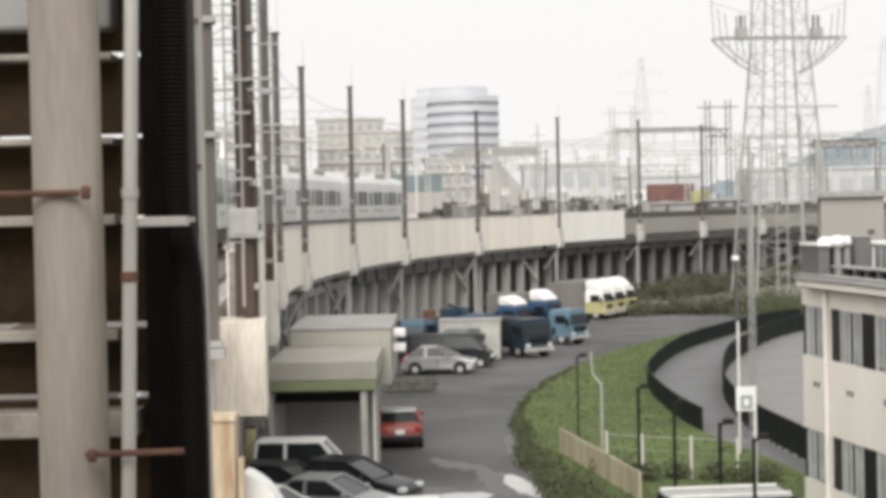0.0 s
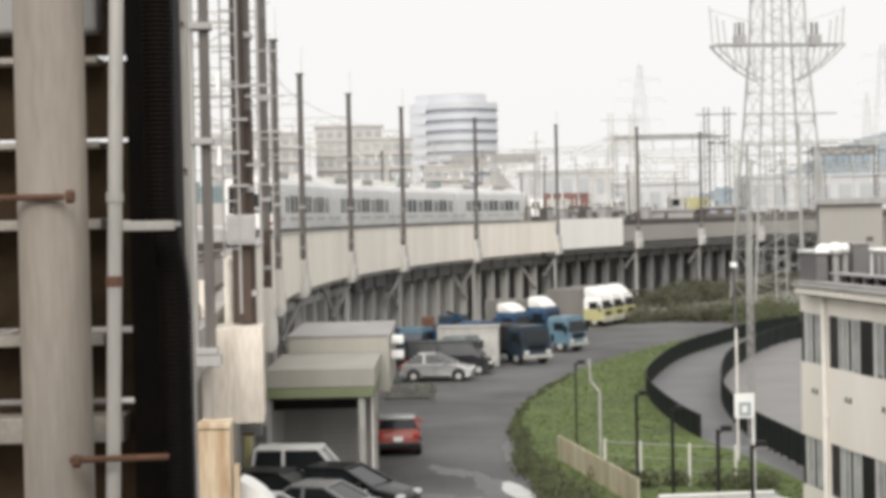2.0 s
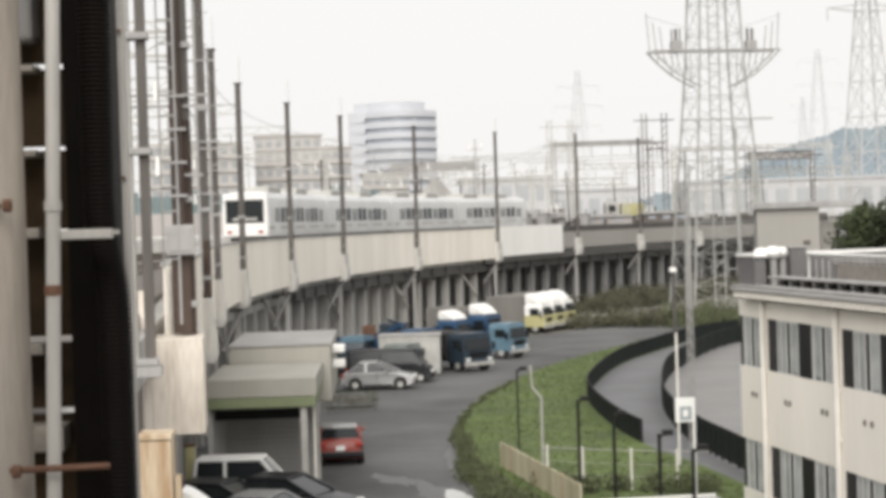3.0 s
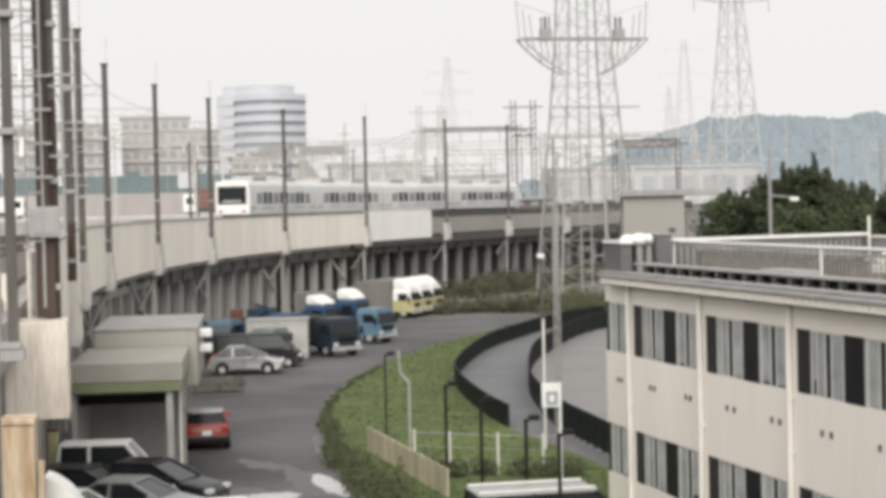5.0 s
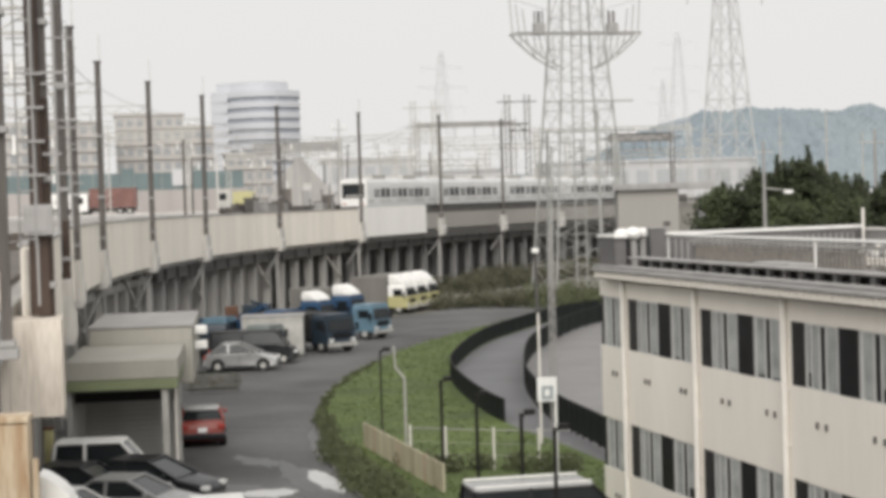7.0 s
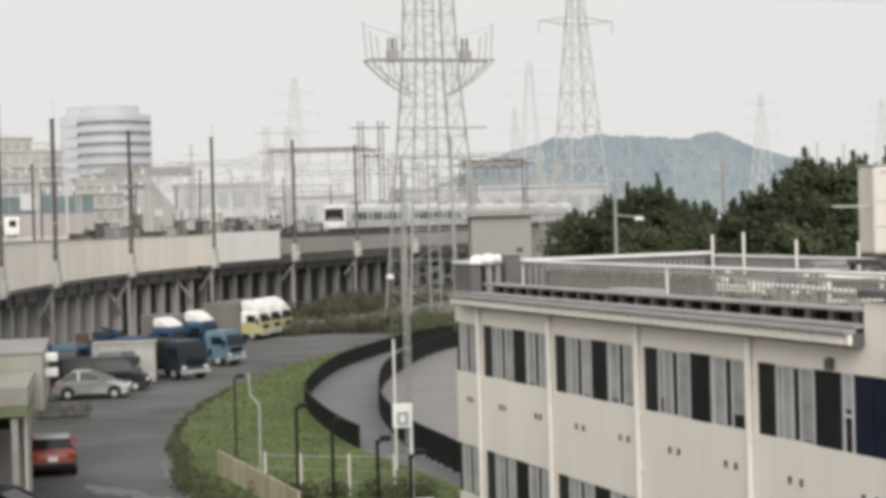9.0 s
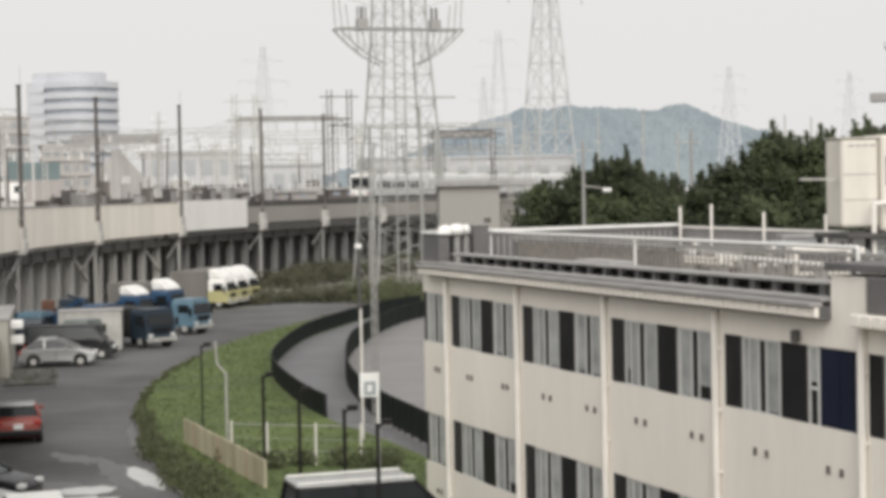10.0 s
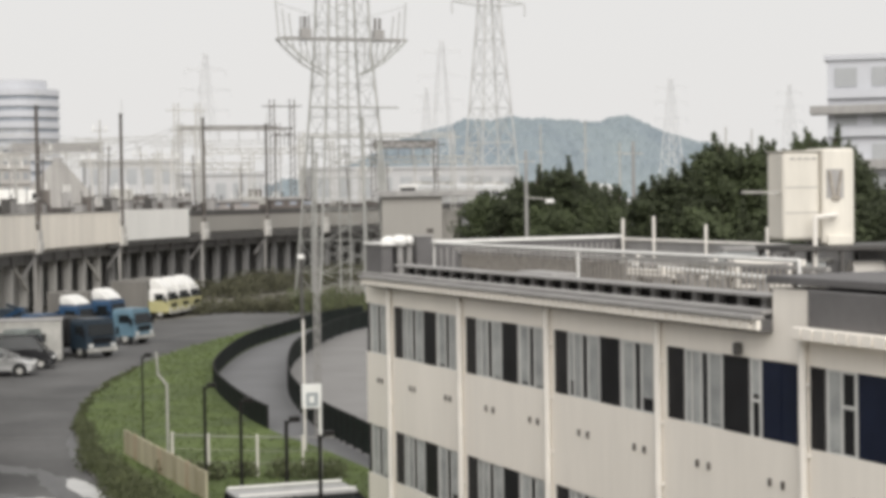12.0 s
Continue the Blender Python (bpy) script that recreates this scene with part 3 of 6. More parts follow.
def near_mast():
    """The mast closest to the platform: square shaft, conduit, clamps and a cable ladder."""
    e = empty("cable_mast", on_pose(-44.0, 0.1, 7.6), "weathered brown steel mast with conduit and clamps", "mast")
    part("shaft", B((-0.065, -0.06, 0), (0.04, 0.06, 6), 0.01), POLEM, e)
    part("conduit", bar(bmesh.new(), (-0.175, -0.08, 0), (-0.175, -0.08, 6), 0.115, None, 12), GALV, e, "pale conduit pipe")
    for z in (0.02, 2.18, 3.36):
        part("clamp", B((-0.25, -0.15, z), (0.07, 0.1, z + 0.07), 0.01), COPING, e, "grey steel clamp")
    part("foot_bracket", B((-0.26, -0.14, -0.1), (0.1, 0.14, 0.015), 0.01), COPING, e)
    for x in (0.14, 0.30):
        part("ladder_rail", bar(bmesh.new(), (x, 0.3, 1.0), (x, 0.3, 6), 0.02), COPING, e)
    for k in range(20):
        part("rung", bar(bmesh.new(), (0.14, 0.3, 1.1 + k * 0.25), (0.30, 0.3, 1.1 + k * 0.25), 0.018), COPING, e)


near_mast()


def junction_box():
    e = empty("junction_box", on_pose(-30.0, 0.2, 7.1), "weathered beige cable box strapped to a mast", "cable box")
    part("body", B((-0.30, -0.4, 1.45), (0.22, -0.17, 2.0), 0.03), COPING, e)
    part("door", B((-0.24, -0.42, 1.52), (0.15, -0.4, 1.94), 0.01), COPING, e)
    for x in (-0.13, 0.02):
        part("cable", bar(bmesh.new(), (x, -0.24, 2.0), (x, -0.24, 7.5), 0.09, None, 8), RUSTDARK, e, "dark cable bundle")
    part("rusty_sleeve", B((-0.22, -0.2, 0.02), (0.12, -0.16, 1.45), 0.01), RUSTDARK, e, "dark rusted mast sleeve")
    for z in (2.5, 3.1, 3.7, 4.3):
        part("strap", B((-0.22, -0.3, z), (0.12, -0.15, z + 0.05), 0.005), COPING, e)


junction_box()


# ---- the train that leaves ----
TRAIN = []


def train_car(end):
    e = empty("train_car", label="stainless steel commuter train car with dark windows", category="train car", group="train")
    L = 17.0
    bm = bmesh.new()
    prism(bm, [(-1.38, 0.9), (1.38, 0.9), (1.42, 1.6), (1.42, 2.6), (1.36, 3.2), (1.1, 3.5), (0.5, 3.66), (-0.5, 3.66), (-1.1, 3.5), (-1.36, 3.2), (-1.42, 2.6), (-1.42, 1.6)], 0, L)
    bmesh.ops.recalc_face_normals(bm, faces=bm.faces)
    part("body", bm, STAIN, e)
    part("underframe", B((-1.15, 0.8, 0.35), (1.15, L - 0.8, 0.9)), DARKST, e, "dark underframe")
    for sx in (-1, 1):
        for k in range(4):
            y = 2.2 + k * 4.2
            part("door", B((sx * 1.405, y - 0.65, 1.0), (sx * 1.435, y + 0.65, 2.9)), STAIN, e, "steel sliding door")
            for d in (-0.32, 0.32):
                part("door_window", B((sx * 1.43, y + d - 0.2, 1.75), (sx * 1.445, y + d + 0.2, 2.6), 0.004), GLASSD, e)
            if k < 3:
                for d in (-0.62, 0.62):
                    part("window", B((sx * 1.40, y + 2.1 + d - 0.5, 1.75), (sx * 1.432, y + 2.1 + d + 0.5, 2.65), 0.004), GLASSD, e)
        part("waist_stripe", B((sx * 1.4, 0.1, 1.35), (sx * 1.428, L - 0.1, 1.5)), GALV, e)
    for y in (4.0, 11.5):
        part("roof_unit", B((-0.9, y - 1.6, 3.55), (0.9, y + 1.6, 3.95), 0.08), GALV, e, "grey roof air conditioner")
    for y in (2.6, L - 2.6):
        for yy in (y - 0.9, y + 0.9):
            for x in (-0.56, 0.56):
                part("wheel", bar(bmesh.new(), (x - 0.06, yy, 0.42), (x + 0.06, yy, 0.42), 0.84, None, 14), DARKST, e)
    if end:
        part("face_mask", B((-1.36, -0.10, 0.95), (1.36, 0.02, 3.5), 0.06), WHITE, e, "white cab end")
        part("windscreen", B((-1.16, -0.125, 1.74), (1.16, -0.09, 3.12), 0.02), GLASSD, e, "wide grey cab window")
        part("cab_dash", B((-0.75, -0.14, 1.88), (0.75, -0.1, 2.05), 0.02), GALV, e)
        for x in (-0.95, 0.95):
            part("tail_lamp", B((x - 0.14, -0.13, 1.12), (x + 0.14, -0.1, 1.28), 0.02), TAILR, e)
    return e


TRAIN.append(train_car(True))
_mid = train_car(False)
TRAIN += [_mid, copy_thing(_mid, Matrix()), copy_thing(_mid, Matrix())]


# ---- dormitory block beside the road ----
A0, FDIR = Vector((9.97, 48.92, 0)), Vector((0.1408, -0.990, 0))
NRM = Vector((-0.990, -0.1408, 0))
BL = Matrix(((FDIR.x, -NRM.x, 0, A0.x), (FDIR.y, -NRM.y, 0, A0.y), (0, 0, 1, 0), (0, 0, 0, 1)))  # x along the facade, y inwards


def glazed_window(e, x0, x1, z0, z1, lay, blue=False):
    """A recessed window: dark glass, aluminium frame and mullions, and curtains drawn over parts of it."""
    win = part("window", B((x0, 0.045, z0), (x1, 0.07, z1)), GLASSW, e)
    w = x1 - x0
    for a, b in ((0.0, 0.07), (w - 0.07, w)) + tuple((w * m - 0.028, w * m + 0.028) for m in lay[1]):
        part("window_frame", B((x0 + a, 0.022, z0 + 0.06), (x0 + b, 0.044, z1 - 0.045)), ALU, win)
    part("window_frame", B((x0, 0.016, z0), (x1, 0.044, z0 + 0.058)), ALU, win)
    part("window_frame", B((x0, 0.016, z1 - 0.043), (x1, 0.044, z1 - 0.002)), ALU, win)
    for k, (a, b, drop) in enumerate(lay[0]):
        n = max(2, int((b - a) * w / 0.09))
        xs = [x0 + w * (a + (b - a) * q / n) for q in range(n + 1)]
        front = [(x, 0.03 + 0.006 * (q % 2)) for q, x in enumerate(xs)]
        c = sheet(bmesh.new(), front + [(xs[-1], 0.044), (xs[0], 0.044)], z0 + 0.07 + drop, z1 - 0.05)
        part("curtain", c, CURTAIN, win)
    return win


def dormitory():
    e = empty("dormitory_block", BL, "cream two-storey dormitory block with rows of tall windows", "building")
    W = 30.0
    rows = ((1.31, 2.72), (4.74, 6.14))

    # wall in bands so that the window openings go through
    def wall(x0, x1, z0, z1):
        part("wall", B((x0, 0, z0), (x1, 0.22, z1)), FACADE, e)
    zs = [0, rows[0][0], rows[0][1], rows[1][0], rows[1][1], 6.64]
    for a, b in ((0, 1), (2, 3), (4, 5)):
        wall(0, W, zs[a], zs[b])
    rng = random.Random(31)
    for z0, z1 in rows:
        for k in range(7):
            p = -2.95 + 5.0 * k
            bay = [("shutter", 0.13, 0.80), ("glass", 0.80, 2.30), ("shutter", 2.30, 3.20), ("glass", 3.20, 4.93)]
            if k == 4 and z0 > 3:
                bay = [("shutter", 0.13, 0.80), ("glass", 0.80, 2.18), ("shutter", 2.18, 3.10), ("slim", 3.10, 3.47), ("navy", 3.47, 4.70)]
            if k == 5:
                bay = [("shutter", -0.10, 0.44), ("pair", 0.44, 1.30), ("navy", 1.31, 3.4), ("glass", 3.4, 4.93)]
            if k in (4, 5):
                wall(p + (4.70 if k == 4 else 4.93), p + 4.93 + 0.05, z0, z1)
            else:
                wall(p + 4.93, p + 5.13, z0, z1)
            for kind, a, b in bay:
                x0, x1 = max(0.02, p + a), min(W - 0.02, p + b)
                if x1 - x0 < 0.15:
                    continue
                if kind == "shutter":
                    sh = part("shutter_panel", B((x0 + 0.008, 0.02, z0 + 0.008), (x1 - 0.008, 0.07, z1 - 0.008), 0.006), GLASSW, e, "near-black sliding shutter")
                    part("shutter_edge", B((x1 - 0.05, 0.012, z0 + 0.02), (x1 - 0.02, 0.019, z1 - 0.02)), DARKST, sh)
                elif kind == "navy":
                    nv = part("navy_panel", B((x0 + 0.01, 0.03, z0 + 0.01), (x1 - 0.01, 0.07, z1 - 0.01), 0.006), GLASSB, e, "navy blue glazed panel")
                    part("panel_joint", B(((x0 + x1) / 2 - 0.012, 0.02, z0 + 0.03), ((x0 + x1) / 2 + 0.012, 0.029, z1 - 0.03)), GLASSB, nv)
                elif kind == "slim":
                    w = glazed_window(e, x0, x1, z0 - 0.06, z1, (((0.2, 0.8, 0.75),), ()))
                    part("window_frame", B((x0 + 0.05, 0.01, z0 + 0.62), (x1 - 0.05, 0.028, z0 + 0.68)), ALU, w)
                elif kind == "pair":
                    w = glazed_window(e, x0, x1, z0 - 0.03, z1, (((0.08, 0.45, 0.0),), (0.5,)))
                    part("window_frame", B((x0 + 0.46, 0.01, z0 + 0.78), (x1 - 0.05, 0.028, z0 + 0.84)), ALU, w)
                elif b < 2.5:
                    glazed_window(e, x0, x1, z0 - 0.03, z1, (((0.05, 0.15, rng.choice((0.0, 0.04, 0.3))), (0.24, 0.41, 0.0), (0.66, 0.92, rng.choice((0.0, 0.02)))), (0.19, 0.43, 0.63)))
                else:
                    glazed_window(e, x0, x1, z0 - 0.03, z1, (((0.1, 0.32, rng.choice((0.0, 0.05))), (0.54, 0.79, rng.choice((0.0, 0.03, 0.25)))), (0.07, 0.34, 0.51, 0.82)))
        for q in range(12):
            xm = 1.07 + 2.47 * q
            for d in (-0.0, 0.41) if q > 2 else (-0.08, 0.2):
                part("vent_cap", B((xm + d - 0.035, -0.05, z0 - 0.80), (xm + d + 0.035, 0.0, z0 - 0.66), 0.012), POLEM, e, "small grey vent cap")
    for k in range(6):
        x = 2.05 + 4.98 * k
        p = part("downpipe", bar(bmesh.new(), (x, -0.09, 0.0), (x, -0.09, 6.66), 0.15, None, 12), PIPEW, e, "cream rainwater pipe")
        for z in (0.6, 2.0, 3.4, 4.6, 5.8):
            part("bracket", B((x - 0.1, -0.11, z), (x + 0.1, 0.0, z + 0.05)), PIPEW, p)
    # end and rear walls
    end = bmesh.new()
    sheet(end, [(0.0, 0.22), (0.22, 0.22), (-1.28, 9.0), (-1.5, 9.0)], 0, 6.64)
    part("end_wall", end, FACADE, e)
    part("rear_wall", B((-1.5, 9.005, 0), (W, 9.2, 6.64)), FACADE, e)
    part("near_wall", B((W - 0.2, 0.22, 0), (W, 9.0, 6.64)), FACADE, e)
    rf = bmesh.new()
    sheet(rf, [(0.6, -0.27), (20.94, -0.27), (20.94, 0.5), (W + 0.2, 0.5), (W + 0.2, 9.3), (-1.6, 9.3), (-0.05, -0.02), (0.6, -0.02)], 6.645, 6.88)
    part("roof", rf, ROOFG, e, "dark grey flat roof")
    # cornice with a gutter lip
    part("cornice", B((0.6, -0.36, 6.68), (21.0, -0.275, 6.86), 0.02), FACADE, e, "pale moulded cornice")
    part("gutter", B((0.6, -0.46, 6.865), (21.0, -0.2, 6.95), 0.02), COPING, e, "grey gutter edge")
    for k in range(62):
        x = 0.7 + k * 0.325
        part("cornice_tooth", B((x, -0.40, 6.70), (x + 0.27, -0.361, 6.855)), FACADE, e)
    part("roof_edge", B((0.0, -0.18, 6.955), (20.9, 0.25, 7.02), 0.01), COPING, e)
    # coping carried on short blocks, dark gaps between
    for k in range(23):
        x = 1.75 + k * 0.82
        part("coping_block", B((x, 0.5, 6.885), (x + 0.2, 0.62, 7.2)), COPING, e)
    part("coping_rail", B((1.6, 0.26, 7.205), (20.42, 0.7, 7.26), 0.012), COPING, e, "grey slab coping")
    # black board behind the blocks stands in for shade in the gaps
    part("shadow_board", B((1.6, 0.63, 6.885), (20.4, 0.68, 7.2)), BLACKST, e)
    # dark corner upstand with white cap
    part("corner_upstand", B((0.02, 0.0, 6.89), (1.35, 0.3, 7.78), 0.01), ROOFG, e, "dark grey corner upstand")
    part("corner_cap", B((-0.05, -0.04, 7.785), (1.45, 0.35, 7.86), 0.01), WHITE, e, "white metal cap")
    # step in the facade: pier, then the roof of the second section
    part("pier", B((20.95, -0.012, 6.16), (22.0, 0.6, 7.42), 0.01), FACADE, e, "cream pier rising above the roof")
    part("second_cornice", B((22.05, -0.36, 6.6), (W + 0.2, 0.45, 6.82), 0.02), FACADE, e)
    for k in range(24):
        x = 22.1 + k * 0.325
        part("cornice_tooth", B((x, -0.40, 6.63), (x + 0.27, -0.361, 6.81)), FACADE, e)
    part("second_upstand", B((22.3, -0.2, 6.825), (W + 0.2, 0.4, 7.44), 0.02), ROOFG, e, "dark grey upstand")
    part("second_coping", B((20.9, -0.12, 7.5), (W + 0.3, 2.6, 7.64), 0.02), ROOFG, e, "dark grey slab coping")
    part("coping_wall", B((22.02, 0.42, 6.885), (W, 2.4, 7.495)), ROOFG, e)
    part("wall_lamp", B((19.84, -0.16, 6.17), (19.98, -0.0, 6.40), 0.04), DARKST, e, "small dark wall lamp")
    # low grey duct behind the coping
    part("roof_duct", B((8.6, 0.75, 6.9), (10.6, 1.4, 7.3), 0.05), COPING, e, "grey rooftop duct cover")
    return e


dormitory()


def roof_gear():
    def at(x, y, z=6.88):
        return BL @ Matrix.Translation((x, y, z))

    def rail(name, label, pts, posts, r, mt, z0=6.88):
        e = empty(name, label=label, category="railing")
        bm = bmesh.new()
        for a, b in zip(pts[:-1], pts[1:]):
            bar(bm, a, b, r, None, 8)
        part("top_rail", bm, mt, e)
        for p in posts:
            part("post", bar(bmesh.new(), (p[0], p[1], z0), (p[0], p[1], p[2]), r * 0.8, None, 8), mt, e)
        return e

    # far end parapet on the slant, with a white cap
    f = empty("end_parapet", label="low grey roof parapet with white metal cap", category="parapet")
    a, b = Vector((10.15, 48.98, 0)), Vector((18.7, 51.7, 0))
    d = (b - a).normalized()
    m = Matrix.Translation((a.x, a.y, 6.88)) @ pose(0, 0, 0, 0, 0, math.degrees(math.atan2(d.y, d.x)))
    w = part("panel", B((0, 0, 0), ((b - a).length, 0.12, 0.87)), ROOFG, f)
    c = part("cap", B((-0.1, -0.06, 0.874), ((b - a).length, 0.2, 0.97), 0.015), WHITE, f, "white metal cap")
    w.matrix_world = m
    c.matrix_world = m
    for k in range(40):
        o = part("slat", B((0.4 + k * 0.21, -0.05, 0.08), (0.46 + k * 0.21, -0.005, 0.75)), COPING, f)
        o.matrix_world = m
    # low side parapet on the far long side
    g = empty("side_parapet", label="low pale roof parapet along the far side", category="parapet")
    a, b = Vector((18.72, 51.6, 0)), Vector((20.6, 29.5, 0))
    d = (b - a).normalized()
    m = Matrix.Translation((a.x, a.y, 6.88)) @ pose(0, 0, 0, 0, 0, math.degrees(math.atan2(d.y, d.x)))
    for o in (part("panel", B((0, 0, 0), ((b - a).length, 0.12, 0.8)), COPING, g), part("cap", B((0, -0.06, 0.804), ((b - a).length, 0.2, 0.88), 0.015), PIPEW, g, "pale metal cap")):
        o.matrix_world = m
    # pipe rail parallel to the facade
    p0, p1 = Vector((11.9, 48.6, 7.8)), Vector((14.3, 30.0, 7.8))
    ps = [p0.lerp(p1, t) for t in np.linspace(0, 1, 9)]
    rail("pipe_railing", "white pipe railing along the roof", [p0, p1], ps[::4], 0.085, WHITE)
    lat = empty("lattice_screen", label="rusty beige lattice screen on the roof", category="screen")
    w = (p1 - p0).length
    pn = part("panel", B((0, 0, 0), (w * 0.55, 0.05, 0.6)), COPING, lat, "grey backing panel")
    pn.matrix_world = Matrix.Translation((p0.x + 0.7, p0.y, 6.89)) @ pose(0, 0, 0, 0, 0, math.degrees(math.atan2(p1.y - p0.y, p1.x - p0.x)))
    for k in range(3, 90):
        q = (p0 + Vector((0.6, 0, 0))).lerp(p1 + Vector((0.6, 0, 0)), k / 90)
        part("slat", bar(bmesh.new(), (q.x, q.y, 6.88), (q.x, q.y, 7.62), 0.03), BATTEN, lat)
    part("rail", bar(bmesh.new(), (p0.x + 0.6, p0.y, 7.62), (p1.x + 0.6, p1.y, 7.62), 0.08), CONC_D, lat)
    # bright white pipe lying on the roof
    e = empty("roof_pipe", label="bright white pipe lying on roof supports", category="pipe")
    part("pipe", bar(bmesh.new(), (15.4, 41.8, 7.3), (15.34, 33.6, 7.3), 0.13, None, 10), WHITE, e)
    for k in range(5):
        y = 41.2 - k * 1.8
        part("support", B((15.25, y, 6.88), (15.5, y + 0.1, 7.245)), COPING, e)
    # posts behind
    for x, y, h in ((18.6, 51.3, 8.36), (18.75, 49.05, 8.44), (19.05, 45.8, 8.23), (19.3, 42.3, 8.19)):
        e = empty("roof_post", label="short pale roof post", category="post", group="roof posts")
        part("post", bar(bmesh.new(), (x, y, 6.88), (x, y, h), 0.085, None, 8), PIPEW, e)
    # water tank cabinet and its piping on a dark platform
    t = empty("roof_tank", pose(17.27, 37.0, 6.88, 0, 0, -3), "tall cream rooftop tank cabinet with pipes", "tank")
    part("body", B((0, 0, 1.1), (0.9, 1.0, 3.12), 0.08), TANKW, t)
    part("lid", B((-0.02, -0.03, 3.125), (0.9, 1.02, 3.15), 0.01), TANKW, t)
    for k in range(4):
        part("vent_slot", B((0.18 + 0.17 * k, -0.012, 2.95), (0.30 + 0.17 * k, 0.0, 2.985)), COPING, t)
    for z in (1.72, 2.3):
        part("panel_seam", B((0.05, -0.006, z), (0.85, 0.0, z + 0.02)), COPING, t)
    part("front_section", B((0.91, -0.12, 1.0), (1.7, 1.0, 3.2), 0.07), TANKW, t, "cream panel section")
    # no hollow here: a grey plate on the front paints its shade
    part("recess", B((1.0, -0.125, 2.05), (1.42, -0.115, 2.72)), COPING, t, "flat grey plate painted as a recess in shade")
    part("bracket_arm", bar(bmesh.new(), (1.06, -0.16, 2.68), (1.17, -0.16, 2.1), 0.05), BATTEN, t)
    part("bracket_arm", bar(bmesh.new(), (1.36, -0.16, 2.68), (1.26, -0.16, 2.1), 0.05), BATTEN, t)
    part("recess_shelf", B((1.12, -0.2, 2.02), (1.32, -0.12, 2.1), 0.01), BATTEN, t)
    part("plinth", B((1.0, -0.2, 0.985), (1.62, 0.9, 1.2), 0.02), TANKW, t)
    for p, q in (((0.62, -0.35, 0.3), (0.62, -0.35, 1.66)), ((0.62, -0.35, 1.63), (1.15, -0.35, 1.68)), ((1.15, -0.35, 1.68), (1.15, -0.1, 1.68))):
        part("pipe", bar(bmesh.new(), p, q, 0.11, None, 10), PIPEW, t)
    part("platform", B((-0.1, -0.6, 0.86), (5.2, 1.5, 0.98), 0.02), DARKST, t, "dark steel platform")
    for x in (0.0, 1.2, 2.4, 3.6, 5.0):
        for y in (-0.5, 1.4):
            part("leg", bar(bmesh.new(), (x, y, 0), (x, y, 0.86), 0.1), DARKST, t)
    part("pump", bar(bmesh.new(), (1.7, 0.2, 0.35), (2.5, 0.2, 0.35), 0.5, None, 14), PIPEW, t, "pale pump drum")
    part("pump", B((0.4, 0.2, 0.0), (1.1, 0.8, 0.6), 0.05), COPING, t)
    a = empty("aerial", pose(17.4, 36.9, 9.08), "thin pale rooftop aerial", "aerial")
    part("boom", bar(bmesh.new(), (0.0, 0.3, 0), (-1.05, 0.3, 0.02), 0.05), GALV, a)
    part("stay", bar(bmesh.new(), (-0.12, 0.3, 0.8), (0.3, 0.3, 0.86), 0.04), GALV, a)
    for k in range(5):
        part("element", bar(bmesh.new(), (-0.5 - 0.13 * k, 0.15, 0), (-0.5 - 0.13 * k, 0.45, 0.02), 0.02), GALV, a)
    for k, (xa, ya, xb, yb, z) in enumerate(((14.6, 41.5, 16.6, 33.0, 7.25), (15.3, 42.5, 17.6, 35.5, 7.35), (16.0, 44.0, 19.6, 41.5, 7.3), (14.2, 43.5, 15.2, 38.5, 7.15), (17.8, 38.5, 20.2, 39.8, 7.4), (15.6, 38.5, 18.4, 39.4, 7.1))):
        e = empty("pipe_run", label="weathered pale pipe run on low roof supports", category="pipe", group="roof pipes")
        part("pipe", bar(bmesh.new(), (xa, ya, z), (xb, yb, z), 0.09, None, 8), (PIPEW, GALV, WHITE)[k % 3], e)
        for t in (0.1, 0.5, 0.9):
            x, y = xa + (xb - xa) * t, ya + (yb - ya) * t
            part("support", B((x - 0.06, y - 0.06, 6.88), (x + 0.06, y + 0.06, z - 0.03)), COPING, e)
            part("valve", bar(bmesh.new(), (x, y, z), (x, y, z + 0.22), 0.12, None, 8), (COPING, PIPEW)[k % 2], e)
    # plant boxes among the pipes
    for x, y, w, d, h, mt in ((15.4, 35.5, 1.3, 0.8, 0.75, PIPEW), (17.2, 40.5, 1.2, 0.9, 0.7, CURTAIN), (15.0, 40.0, 1.0, 0.8, 0.55, COPING), (16.6, 37.0, 1.6, 0.9, 0.6, CURTAIN), (18.2, 42.6, 1.5, 0.8, 0.8, COPING)):
        e = empty("plant_unit", pose(x, y, 6.88, 0, 0, -12), "small pale rooftop plant unit", "plant unit", "rooftop units")
        part("casing", B((0, 0, 0.12), (w, d, h), 0.03), mt, e)
        part("foot", B((0.05, 0.05, 0), (0.2, d - 0.05, 0.12)), DARKST, e)
        part("foot", B((w - 0.2, 0.05, 0), (w - 0.05, d - 0.05, 0.12)), DARKST, e)
        part("grille", B((0.12, -0.02, 0.22), (w - 0.12, 0.0, h - 0.1)), ROOFG, e)
    for x, y, s in ((10.6, 48.7, 0.17), (10.95, 48.8, 0.2), (11.25, 48.9, 0.17)):
        e = empty("roof_ventilator", pose(x, y, 6.88), "round white roof ventilator", "ventilator", "roof ventilators")
        part("stem", bar(bmesh.new(), (0, 0, 0), (0, 0, 0.86), 0.2, None, 10), COPING, e)
        bm = bmesh.new()
